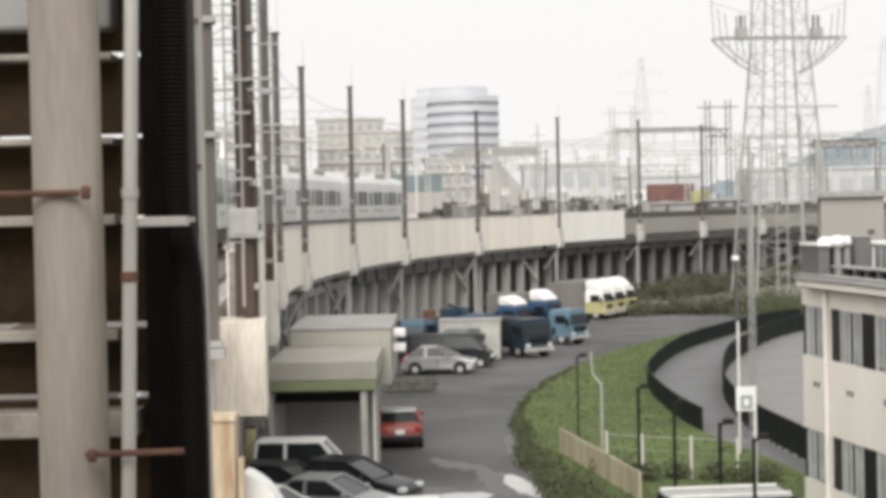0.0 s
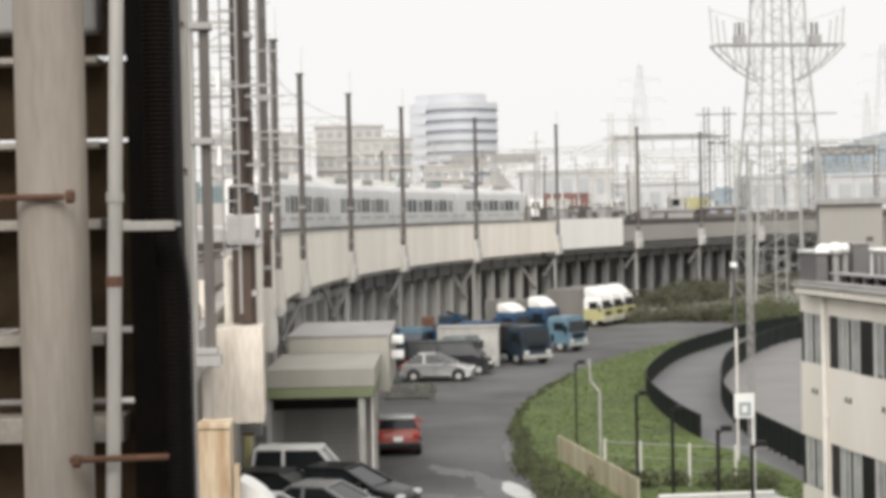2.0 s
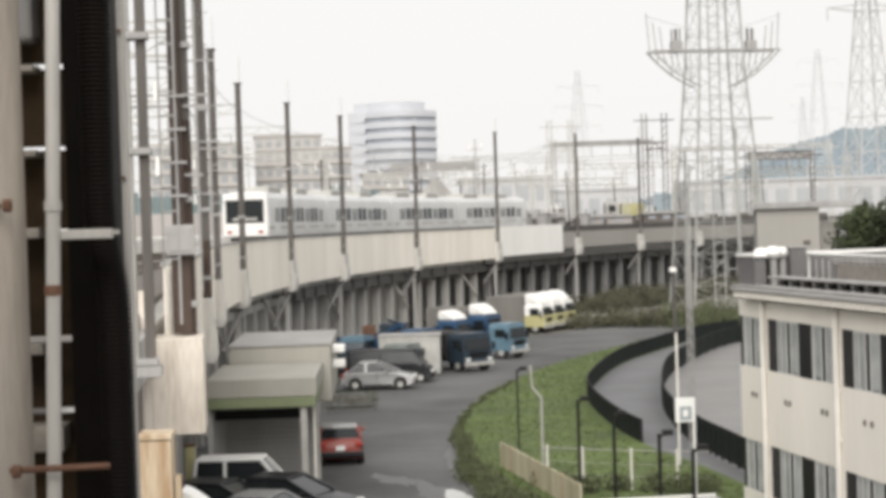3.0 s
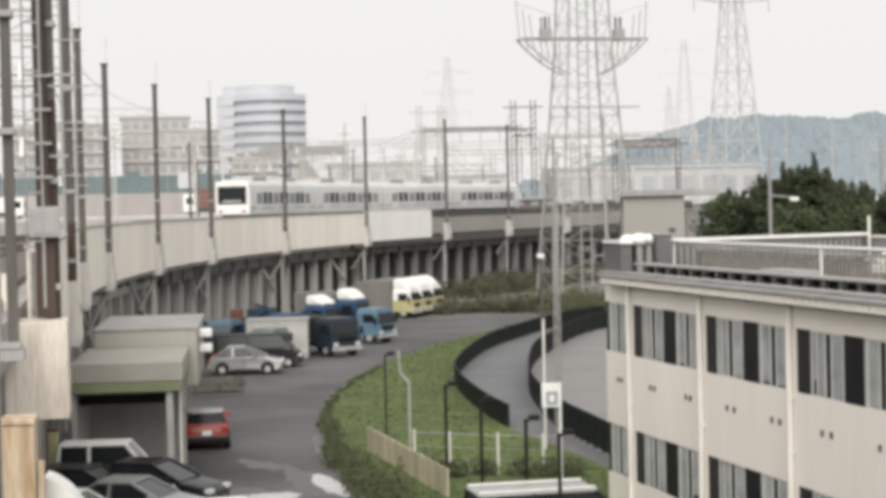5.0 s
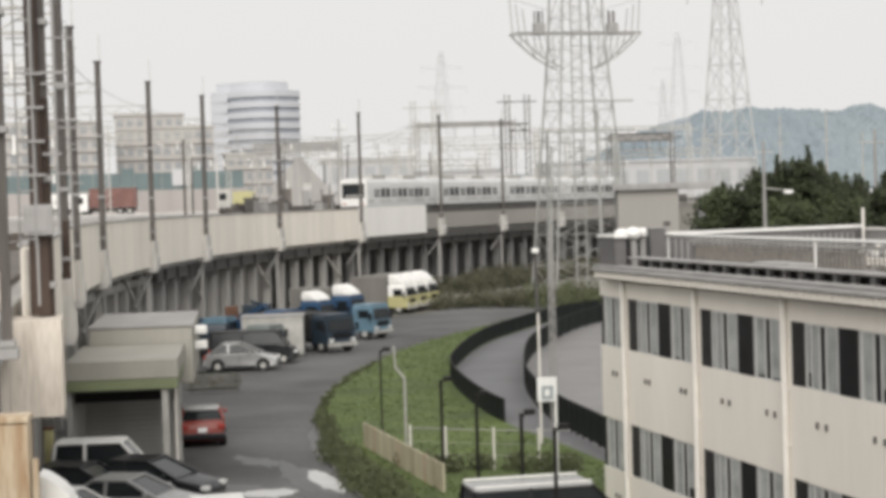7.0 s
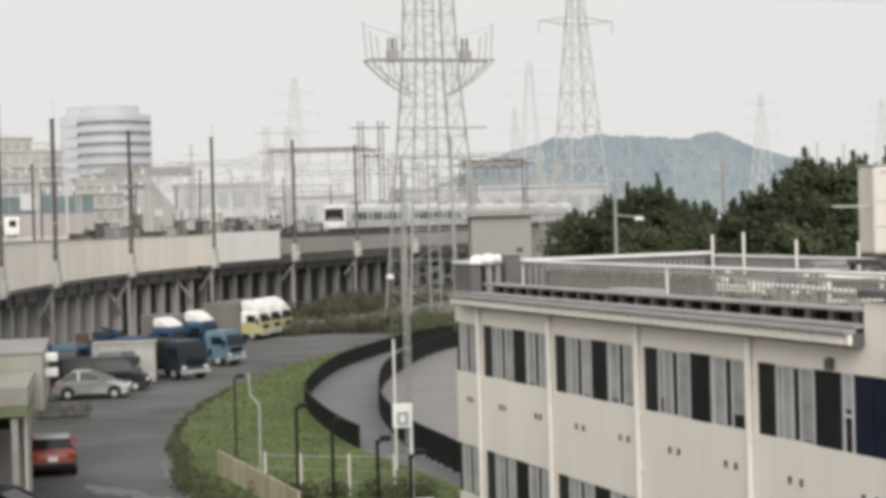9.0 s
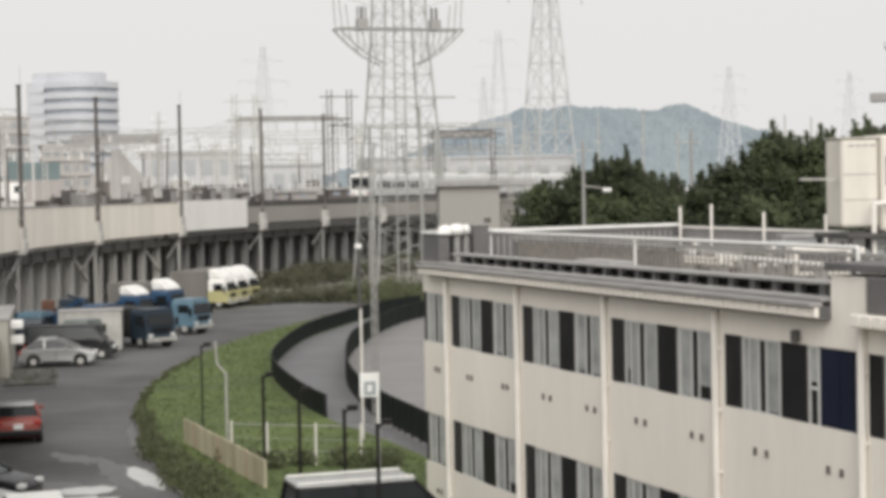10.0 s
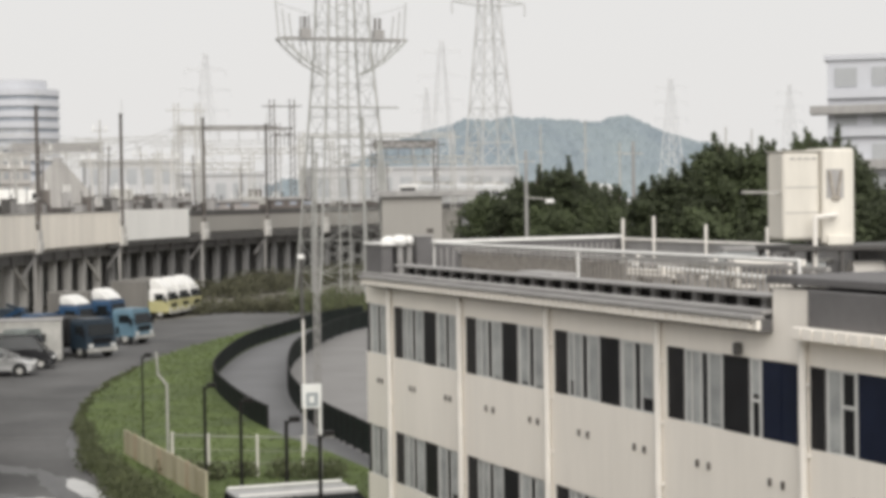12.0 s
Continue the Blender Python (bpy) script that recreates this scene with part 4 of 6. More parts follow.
        bmesh.ops.create_uvsphere(bm, u_segments=14, v_segments=8, radius=s * 1.35, matrix=Matrix.Translation((0, 0, 0.98)) @ Matrix.Diagonal((1, 1, 0.7, 1)))
        part("cowl", bm, WHITE, e, smooth=True)
    e = empty("roof_box", pose(11.35, 48.4, 6.88), "dark grey box on the roof corner", "roof box")
    part("body", B((0, 0, 0), (0.45, 0.4, 1.1), 0.02), ROOFG, e)
    part("lid", B((-0.04, -0.04, 1.1), (0.49, 0.44, 1.15), 0.01), COPING, e)


roof_gear()


# ---- what stands right beside the camera ----
def near_things():
    sc = empty("wind_screen", label="dark brown panelled screen with pale battens", category="screen", kind="structure")
    for a, b in ((9.36, 9.62), (9.18, 9.345), (9.0, 9.17), (8.77, 8.985), (8.615, 8.755), (0.0, 8.6)):
        part("panel", B((-1.7, 3.82, a), (-0.64, 3.86, b)), BROWN, sc)
    part("header", B((-1.7, 3.74, 9.40), (-0.70, 3.86, 9.9), 0.01), COPING, sc, "pale grey header board")
    for z, h in ((9.335, 0.014), (9.155, 0.014), (8.982, 0.022), (8.735, 0.024)):
        part("batten", B((-1.7, 3.74, z), (-0.7, 3.82, z + h), 0.003), BATTEN, sc, "pale batten")
    part("batten", B((-1.7, 3.72, 8.53), (-0.66, 3.82, 8.585), 0.004), BATTEN, sc, "wide pale batten")
    part("edge", B((-0.635, 3.72, 0.0), (-0.54, 3.87, 10.0)), HOSE, sc, "black edge strip")
    p = empty("drain_pipe", label="thick grey-beige drain pipe with rusty clamps", category="pipe")
    part("pipe", bar(bmesh.new(), (-0.748, 3.5, 0), (-0.748, 3.5, 10.2), 0.138, None, 28), BIGPIPE, p, smooth=True)
    for z, x1 in ((9.047, -0.79), (8.535, -0.52)):
        c = part("clamp", bar(bmesh.new(), (-0.71, 3.42, z), (x1 if x1 > -0.7 else -0.9, 3.44, z), 0.013, None, 8), RUST, p, "rusty clamp rod")
        part("bolt", bar(bmesh.new(), (-0.70, 3.40, z), (-0.685, 3.40, z), 0.026, None, 6), RUST, c)
    t = empty("conduit", label="thin pale vertical conduit with side arm", category="pipe")
    part("pipe", tube_round([(-0.672, 3.46, 0), (-0.672, 3.46, 7.2), (-0.619, 3.46, 8.97), (-0.582, 3.46, 10.2)], 0.029, 16), THINPIPE, t, smooth=True)
    part("arm", B((-0.619, 3.46, 8.978), (-0.505, 3.49, 8.997), 0.002), THINPIPE, t)
    for z in (8.87, 9.035):
        xc = -0.619 + 0.03 * (z - 8.97)
        part("collar", bar(bmesh.new(), (xc, 3.46, z), (xc, 3.46, z + 0.02), 0.034, None, 14), RUST if z < 9 else THINPIPE, t)
    h = empty("ribbed_hose", label="thick black ribbed cable hose", category="hose")
    bm = bmesh.new()
    n = 260
    for k in range(n):
        z = 7.7 + k * 0.0095
        off = 0.006 + 0.024 / (1 + math.exp((z - 8.93) * 30))
        bar(bm, (-0.553 + off, 3.58, z), (-0.553 + off, 3.58, z + 0.0055), 0.072, 0.064, 18)
        bar(bm, (-0.553 + off, 3.58, z + 0.0055), (-0.553 + off, 3.58, z + 0.0095), 0.058, None, 18)
    bar(bm, (-0.523, 3.58, 0), (-0.523, 3.58, 7.72), 0.05, None, 18)
    bar(bm, (-0.547, 3.58, 10.15), (-0.547, 3.58, 10.3), 0.05, None, 18)
    part("hose", bm, HOSE, h)
    part("cable_tie", bar(bmesh.new(), (-0.545, 3.58, 8.985), (-0.545, 3.58, 8.995), 0.076, None, 18), THINPIPE, h)
    s = empty("steel_strip", label="pale steel strip holding the hose", category="strip")
    part("strip", B((-0.506, 3.62, 0), (-0.493, 3.66, 10.2), 0.002), THINPIPE, s)
    for z in (9.1, 9.4, 8.8, 8.5):
        part("bolt", bar(bmesh.new(), (-0.5, 3.61, z), (-0.5, 3.62, z), 0.008, None, 6), RUST, s)
    y = empty("rust_stained_post", label="cream painted steel post with rust streaks", category="post")
    part("shaft", B((-2.09, 14.9, 0), (-1.82, 15.2, 7.22), 0.01), RUSTCREAM, y)
    part("cap", B((-2.10, 14.88, 7.225), (-1.81, 15.22, 7.28), 0.01), RUSTCREAM, y)
    part("gusset", B((-1.81, 15.0, 5.5), (-1.76, 15.1, 6.9)), RUSTCREAM, y)
    g = empty("stair_canopy", label="white rounded canopy edge beside the post", category="canopy")
    bm = bmesh.new()
    prism(bm, [(-1.8, 4.2), (-1.8, 6.72), (-1.74, 6.70), (-1.67, 6.655), (-1.6, 6.60), (-1.54, 6.53), (-1.49, 6.44), (-1.46, 6.3), (-1.45, 4.2)], 15.3, 15.7)
    part("cover", bm, WHITE, g)
    part("support", B((-1.75, 15.35, 0), (-1.5, 15.65, 4.25)), CONC, g)


near_things()


# ---- assumed station platform, out of view; roof and wall added to dim near pipes ----
tagged(link(B((-3.2, -4.2, 7.1), (2.6, 3.1, 7.4)), "platform_floor", CONC_D), "unseen grey concrete floor added below the view", "floor", kind="structure")
tagged(link(B((-3.2, -4.2, 10.35), (2.6, 0.9, 10.6)), "unseen_shade_roof", COPING), "unseen grey roof slab added to shade the near pipes", "roof", kind="structure")
tagged(link(B((-3.2, -4.4, 7.1), (2.6, -4.205, 8.6)), "wall_south", CONC_D), "plain unseen wall added behind the view", "wall", kind="structure")
for _x in (-3.0, 2.4):
    tagged(link(B((_x - 0.1, -4.3, 8.605), (_x + 0.1, -4.22, 10.345)), "platform_column", COPING), "plain column of the unseen added roof", "column", "platform columns", "structure")


# ---- garage under the viaduct ----
def garage():
    g = empty("garage", label="low grey garage with deep flat roof and green trim", category="garage")
    part("roof", B((-5.9, 57.5, 3.45), (-2.3, 64.0, 4.08), 0.03), SHEDR, g, "pale grey deep roof fascia")
    part("trim", B((-5.92, 57.44, 3.12), (-2.34, 63.9, 3.44), 0.01), SHEDG, g, "olive green fascia trim")
    part("upper_store", B((-5.7, 64.05, 2.6), (-2.0, 72.0, 4.66), 0.05), SHEDR, g, "grey upper store wall")
    part("upper_roof", B((-5.75, 64.0, 4.665), (-1.95, 72.1, 4.74), 0.02), COPING, g)
    part("back_wall", B((-5.8, 62.6, 0), (-2.6, 62.75, 3.12)), SHUT, g)
    part("side_wall", B((-5.9, 57.7, 0), (-5.75, 62.6, 3.12)), SHUT, g)
    part("soffit", B((-5.74, 57.6, 3.05), (-2.62, 62.59, 3.115)), DARKST, g, "dark soffit")
    # added black board paints the dark band of shade below the roof
    part("soffit_shade_board", B((-5.74, 58.6, 2.62), (-2.9, 58.9, 3.04), 0.02), BLACKST, g, "black board standing in for shade under the soffit")
    for k in range(16):
        part("shutter_slat", B((-5.75, 62.54, 0.05 + k * 0.185), (-2.65, 62.595, 0.05 + k * 0.185 + 0.165)), SHUT, g)
    part("column", B((-2.86, 57.6, 0), (-2.64, 57.82, 3.12), 0.02), GALV, g, "pale green-grey steel column")
    part("column", B((-2.62, 62.3, 0), (-2.42, 62.5, 3.12), 0.02), GALV, g)
    part("drain", bar(bmesh.new(), (-2.45, 58.6, 0), (-2.45, 58.6, 3.4), 0.1, None, 8), PIPEW, g, "pale drain pipe")
    for z in (4.45, 3.9):
        p = part("flood_lamp", B((-1.98, 65.0, z - 0.15), (-1.5, 65.5, z + 0.15), 0.05), WHITE, g, "white flood lamp")
    f = empty("yard_fence", label="low grey-green mesh fence by the garage", category="fence")
    for k in range(14):
        part("picket", bar(bmesh.new(), (-3.0 + k * 0.17, 84.8, 0), (-3.0 + k * 0.17, 84.8, 1.0), 0.03), COPING, f)
    part("rail", bar(bmesh.new(), (-3.0, 84.8, 1.0), (-0.75, 84.8, 1.0), 0.06), FENCEG, f)
    part("rail", bar(bmesh.new(), (-3.0, 84.8, 0.2), (-0.75, 84.8, 0.2), 0.06), FENCEG, f)


garage()


# ---- vehicles ----
def wheel(e, x, y, r=0.31, w=0.2):
    t = part("wheel", bar(bmesh.new(), (x - w / 2, y, r), (x + w / 2, y, r), r * 2, None, 18), RUBBER, e)
    sx = 1 if x > 0 else -1
    part("rim", bar(bmesh.new(), (x + sx * w * 0.4, y, r), (x + sx * (w * 0.5 + 0.015), y, r), r * 1.05, None, 14), GALV, t)


def car(name, m, paint, label, L=4.1, W=1.7, H=1.5, style="hatch", category="car", rails=False, roofp=None):
    """A car facing +y: rounded lower body, tapered glasshouse, roof, lamps, mirrors and wheels."""
    e = empty(name, m, label, category, "parked vehicles")
    h, w = L / 2, W / 2
    hood = 0.92 if style != "van" else 1.05
    prof = [(-h, 0.35), (-h + 0.05, 0.8), (-h + 0.12, 0.98 if style != "van" else 1.16), (h - 1.15, 0.98 if style != "van" else 1.16), (h - 0.25, hood - 0.12), (h, 0.62), (h - 0.02, 0.3), (h - 0.4, 0.2), (-h + 0.4, 0.2)]
    bm = bmesh.new()
    taper = [0.9 if abs(y) > h - 0.3 else 1.0 for y, z in prof]
    f = [bm.verts.new((-w * k, y, z)) for (y, z), k in zip(prof, taper)]
    g = [bm.verts.new((w * k, y, z)) for (y, z), k in zip(prof, taper)]
    bm.faces.new(f), bm.faces.new(g[::-1])
    n = len(f)
    for i in range(n):
        bm.faces.new((f[(i + 1) % n], f[i], g[i], g[(i + 1) % n]))
    bmesh.ops.recalc_face_normals(bm, faces=bm.faces)
    bmesh.ops.bevel(bm, geom=bm.edges[:], offset=0.1, segments=3, affect="EDGES", profile=0.55, clamp_overlap=True)
    part("body", bm, paint, e, smooth=True)
    # glasshouse
    if style == "van":
        cab = [(-h + 0.08, 0.96), (-h + 0.18, H - 0.06), (h - 1.2, H - 0.06), (h - 0.5, 1.0)]
    elif style == "sedan":
        cab = [(-h + 0.5, 0.96), (-h + 1.15, H - 0.05), (h - 2.0, H - 0.05), (h - 1.15, 0.96)]
    elif style == "wedge":
        cab = [(-h + 0.3, 0.94), (-h + 1.0, H - 0.05), (h - 2.15, H - 0.05), (h - 0.95, 0.90)]
    else:
        cab = [(-h + 0.12, 0.96), (-h + 0.5, H - 0.05), (h - 1.95, H - 0.05), (h - 1.0, 0.96)]

    def frustum(outline, w0, w1, ins=0.0):
        bm = bmesh.new()
        z0, z1 = outline[0][1], outline[1][1]
        (a, b, c, d) = (outline[0][0] + ins, outline[1][0] + ins, outline[2][0] - ins, outline[3][0] - ins)
        lo = [bm.verts.new(p) for p in ((-w0, a, z0), (w0, a, z0), (w0, d, z0), (-w0, d, z0))]
        hi = [bm.verts.new(p) for p in ((-w1, b, z1), (w1, b, z1), (w1, c, z1), (-w1, c, z1))]
        bm.faces.new(hi), bm.faces.new(lo[::-1])
        for i in range(4):
            bm.faces.new((lo[i], lo[(i + 1) % 4], hi[(i + 1) % 4], hi[i]))
        return bm
    bm = frustum(cab, w - 0.06, w - 0.2)
    bmesh.ops.bevel(bm, geom=bm.edges[:], offset=0.04, segments=2, affect="EDGES")
    part("glasshouse", bm, GLASSD, e, "dark tinted windows")
    b, c = cab[1][0], cab[2][0]
    part("roof", B((-w + 0.17, b - 0.04, H - 0.08), (w - 0.17, c + 0.06, H), 0.03), roofp or paint, e)
    for sx in (-1, 1):
        for (ya, za), (yb, zb) in (((cab[0][0], 0.97), (b, H - 0.04)), ((cab[3][0], 0.97), (c, H - 0.04)), (((b + c) / 2 - 0.1, 0.97), ((b + c) / 2 - 0.1, H - 0.04))):
            part("pillar", bar(bmesh.new(), (sx * (w - 0.055), ya, za), (sx * (w - 0.19), yb, zb), 0.09, 0.07), paint, e)
        part("mirror", B((sx * w, c + 0.55, 0.98), (sx * (w + 0.17), c + 0.68, 1.12), 0.03), paint, e)
        part("tail_lamp", B((sx * (w - 0.3), -h - 0.015, 0.72), (sx * (w - 0.03), -h + 0.1, 0.9), 0.02), TAILR, e)
        part("headlamp", B((sx * (w - 0.36), h - 0.22, 0.62), (sx * (w - 0.05), h - 0.01, 0.76), 0.03), ALU, e)
        for y in (-h + 0.75, h - 0.8):
            part("wheel_arch", bar(bmesh.new(), (sx * (w - 0.2), y, 0.34), (sx * (w + 0.006), y, 0.34), 0.76, None, 20), BLACKP, e, "dark wheel arch")
            wheel(e, sx * (w - 0.07), y)
        part("side_skirt", B((sx * (w - 0.05), -h + 1.2, 0.2), (sx * (w + 0.012), h - 1.25, 0.32), 0.01), BLACKP, e)
        part("door_seam", B((sx * (w - 0.01), -0.08, 0.4), (sx * (w + 0.003), -0.06, 0.95)), BLACKP, e)
        part("door_handle", B((sx * w, -0.45, 0.8), (sx * (w + 0.03), -0.25, 0.84)), paint, e)
        if rails:
            part("roof_rail", bar(bmesh.new(), (sx * (w - 0.25), b, H + 0.05), (sx * (w - 0.25), c, H + 0.05), 0.05), WHITE, e, "pale roof rail")
    part("bumper", B((-w + 0.05, -h - 0.05, 0.32), (w - 0.05, -h + 0.1, 0.55), 0.04), paint if paint is not REDP else BLACKP, e)
    part("number_plate", B((-0.17, -h - 0.065, 0.6), (0.17, -h - 0.02, 0.76)), SIGNW, e)
    if style == "hatch":
        part("rear_wiper", bar(bmesh.new(), (-0.05, -h + 0.3, 1.2), (0.3, -h + 0.28, 1.18), 0.02), BLACKP, e)
    return e


car("red_car", pose(-1.9, 67.6, 0.012, 0, 0, 3), REDP, "red coupe with black bumper parked beside the garage", 4.2, 1.72, 1.36, "sedan", roofp=SILVER)
car("silver_car", pose(-0.37, 95.9, 0.012, 0, 0, -96), SILVER, "silver hatchback parked side-on in the yard", 4.0, 1.7, 1.52, "wedge")
car("black_minivan", pose(0.3, 99.6, 0.012, 0, 0, -95), BLACKP, "black minivan behind the silver car", 5.0, 1.75, 1.9, "van", "van")
car("white_van", pose(-4.45, 55.3, 0.012, 0, 0, -94), WHITE, "small white van parked at the garage", 3.4, 1.55, 1.82, "van", "van")
car("black_hatchback", pose(-2.75, 53.0, 0.012, 0, 0, -112), BLACKP, "black hatchback parked nose to the road", 3.7, 1.65, 1.5)
car("dark_car", pose(-4.75, 52.3, 0.012, 0, 0, -108), BLACKP, "dark compact car among parked cars", 3.8, 1.65, 1.5)
car("grey_car", pose(-3.35, 49.9, 0.012, 0, 0, -108), SILVER, "grey saloon with pale roof among parked cars", 4.2, 1.7, 1.45, "sedan")
car("white_car", pose(-4.9, 47.6, 0.012, 0, 0, -108), WHITE, "white saloon among parked cars", 4.2, 1.7, 1.5, "sedan")
car("white_estate_car", pose(-0.95, 45.6, 0.012, 0, 0, 5), WHITE, "white car parked on the road below", 4.2, 1.7, 1.5)
car("black_van", pose(7.45, 44.0, 0.012, 0, 0, -84), BLACKP, "dark van with silver roof and pale roof rails", 4.4, 1.75, 1.72, "van", "van", True, SILVER)


def truck(name, m, cabp, bedp, label, L=6.5, W=2.1, H=2.4, cargo="bed", deflector=False, cargo_h=0.5, lower=None, dome=0.0):
    """A lorry facing +y."""
    e = empty(name, m, label, "truck", "parked trucks")
    w, h = W / 2, L / 2
    part("chassis", B((-w * 0.45, -h, 0.5), (w * 0.45, h - 0.3, 0.75)), DARKST, e)
    cl = 1.75
    bm = bmesh.new()
    prism(bm, [(-w, 0.5), (w, 0.5), (w, H - 0.25), (w - 0.12, H), (-w + 0.12, H), (-w, H - 0.25)], h - cl, h)
    for v in bm.verts:
        if v.co.y > h - 0.01 and v.co.z > 1.4:
            v.co.y -= 0.22
    bmesh.ops.recalc_face_normals(bm, faces=bm.faces)
    bmesh.ops.bevel(bm, geom=bm.edges[:], offset=0.06, segments=2, affect="EDGES")
    cab = part("cab", bm, cabp, e)
    bm = bmesh.new()
    prism(bm, [(-w + 0.12, 1.35), (w - 0.12, 1.35), (w - 0.2, H - 0.3), (-w + 0.2, H - 0.3)], h - 0.3, h - 0.02)
    for v in bm.verts:
        if v.co.y > h - 0.1 and v.co.z > 1.5:
            v.co.y -= 0.17
    part("windscreen", bm, GLASSD, cab)
    for sx in (-1, 1):
        part("side_window", B((sx * (w - 0.02), h - 1.25, 1.4), (sx * (w + 0.012), h - 0.45, H - 0.38), 0.01), GLASSD, cab)
        part("mirror", bar(bmesh.new(), (sx * (w + 0.18), h - 0.2, 1.3), (sx * (w + 0.18), h - 0.2, 1.75), 0.14), BLACKP, cab)
        part("headlamp", B((sx * (w - 0.42), h - 0.03, 0.66), (sx * (w - 0.1), h + 0.03, 0.86), 0.02), ALU, cab)
        for y in (h - 0.8, -h + 1.2):
            wheel(e, sx * (w - 0.16), y, 0.42, 0.28)
    if lower:
        part("lower_cab", B((-w - 0.02, h - cl - 0.01, 0.5), (w + 0.02, h + 0.015, 1.42), 0.04), lower, cab, "coloured lower cab")
    part("bumper", B((-w, h - 0.05, 0.38), (w, h + 0.08, 0.62), 0.03), GALV, e)
    part("grille", B((-w + 0.4, h - 0.02, 0.9), (w - 0.4, h + 0.02, 1.2)), BLACKP, e)
    if deflector:
        bm = bmesh.new()
        prism(bm, [(h - cl, H), (h - cl, H + 0.62 + dome), (h - cl + 0.3, H + 0.66 + dome), (h - 1.0, H + 0.52 + dome * 0.7), (h - 0.6, H + 0.26 + dome * 0.3), (h - 0.35, H)], -w + 0.1, w - 0.1)
        for v in bm.verts:
            v.co.x, v.co.y = v.co.y, v.co.x
        bmesh.ops.recalc_face_normals(bm, faces=bm.faces)
        bmesh.ops.bevel(bm, geom=bm.edges[:], offset=0.1, segments=3, affect="EDGES")
        part("wind_deflector", bm, WHITE, e, "white rounded roof deflector")
    y1 = h - cl - 0.12
    if cargo == "bed":
        part("floor", B((-w, -h, 0.78), (w, y1, 0.9)), bedp, e)
        part("headboard", B((-w, y1 - 0.08, 0.9), (w, y1, 1.9)), bedp, e)
        for sx in (-1, 1):
            part("side_board", B((sx * w, -h, 0.9), (sx * (w - 0.06), y1, 0.9 + cargo_h)), bedp, e)
        part("tailgate", B((-w, -h, 0.9), (w, -h + 0.06, 0.9 + cargo_h)), bedp, e)
    else:
        part("cargo_box", B((-w - 0.03, -h, 0.8), (w + 0.03, y1, H + cargo_h), 0.03), bedp, e)
        for k in range(1, 6):
            yk = -h + (y1 + h) * k / 6
            for sx in (-1, 1):
                part("rib", B((sx * (w + 0.03), yk - 0.03, 0.85), (sx * (w + 0.05), yk + 0.03, H + cargo_h - 0.05)), bedp, e)
    return e


truck("pale_blue_truck", pose(-3.6, 108.6, 0.012, 0, 0, -112), LBLUEP, BLUEP, "pale blue flatbed lorry parked in the yard", 6.0, 2.0, 2.2)
truck("grey_truck", pose(-0.1, 101.5, 0.012, 0, 0, -120), GREYGREEN, DARKST, "grey-green flatbed lorry before a white store box", 4.4, 1.8, 2.1)
truck("dark_truck", pose(-4.2, 105.5, 0.012, 0, 0, -95), NAVYP, DARKST, "dark flatbed lorry behind the cars", 6.4, 2.0, 1.9)
truck("dark_blue_truck", pose(4.2, 106.8, 0.012, 0, 0, -148), NAVYP, RUBBER, "dark blue lorry facing the road", 5.2, 2.1, 2.3, "box", cargo_h=0.0)
truck("blue_truck", pose(6.2, 115.9, 0.012, 0, 0, -128), LBLUEP, BLUEP, "pale blue lorry facing the road", 6.5, 2.1, 2.3)
truck("blue_lorry", pose(2.7, 122.0, 0.012, 0, 0, -125), BLUEP, BLUEP, "blue lorry with white roof deflector", 7.0, 2.0, 2.3, deflector=True)
truck("blue_lorry_deflector", pose(5.65, 123.3, 0.012, 0, 0, -125), BLUEP, TARP, "blue lorry with tall white roof deflector and grey box", 5.2, 2.0, 2.5, "box", deflector=True, cargo_h=0.5, dome=0.1)
truck("blue_tipper", pose(0.2, 112.5, 0.012, 0, 0, -120), BLUEP, BLUEP, "blue tipper lorry at the back of the yard", 6.5, 2.1, 2.3, cargo_h=0.9)
for k, (x, y) in enumerate(((10.9, 139.9), (12.05, 142.4), (13.2, 144.9))):
    truck("yellow_truck", pose(x, y, 0.012, 0, 0, -122), WHITE, TARP, "yellow and white lorry with domed roof in a row", 5.0, 1.8, 2.35, "box", deflector=True, cargo_h=0.6, lower=YELP, dome=0.15)
store = empty("store_box", pose(-0.4, 103.2, 0.012, 0, 0, -4), "white weathered steel store box in the yard", "store box")
part("body", B((0, 0, 0.1), (3.6, 2.2, 2.36), 0.03), GALV, store)
part("roof", B((-0.06, -0.06, 2.365), (3.66, 2.26, 2.45), 0.02), COPING, store, "grey sheet roof")
part("plinth", B((0.05, 0.05, 0), (3.55, 2.15, 0.1)), DARKST, store)
for k in range(9):
    part("rib", B((0.15 + k * 0.4, -0.025, 0.15), (0.21 + k * 0.4, 0.0, 2.3)), GALV, store)


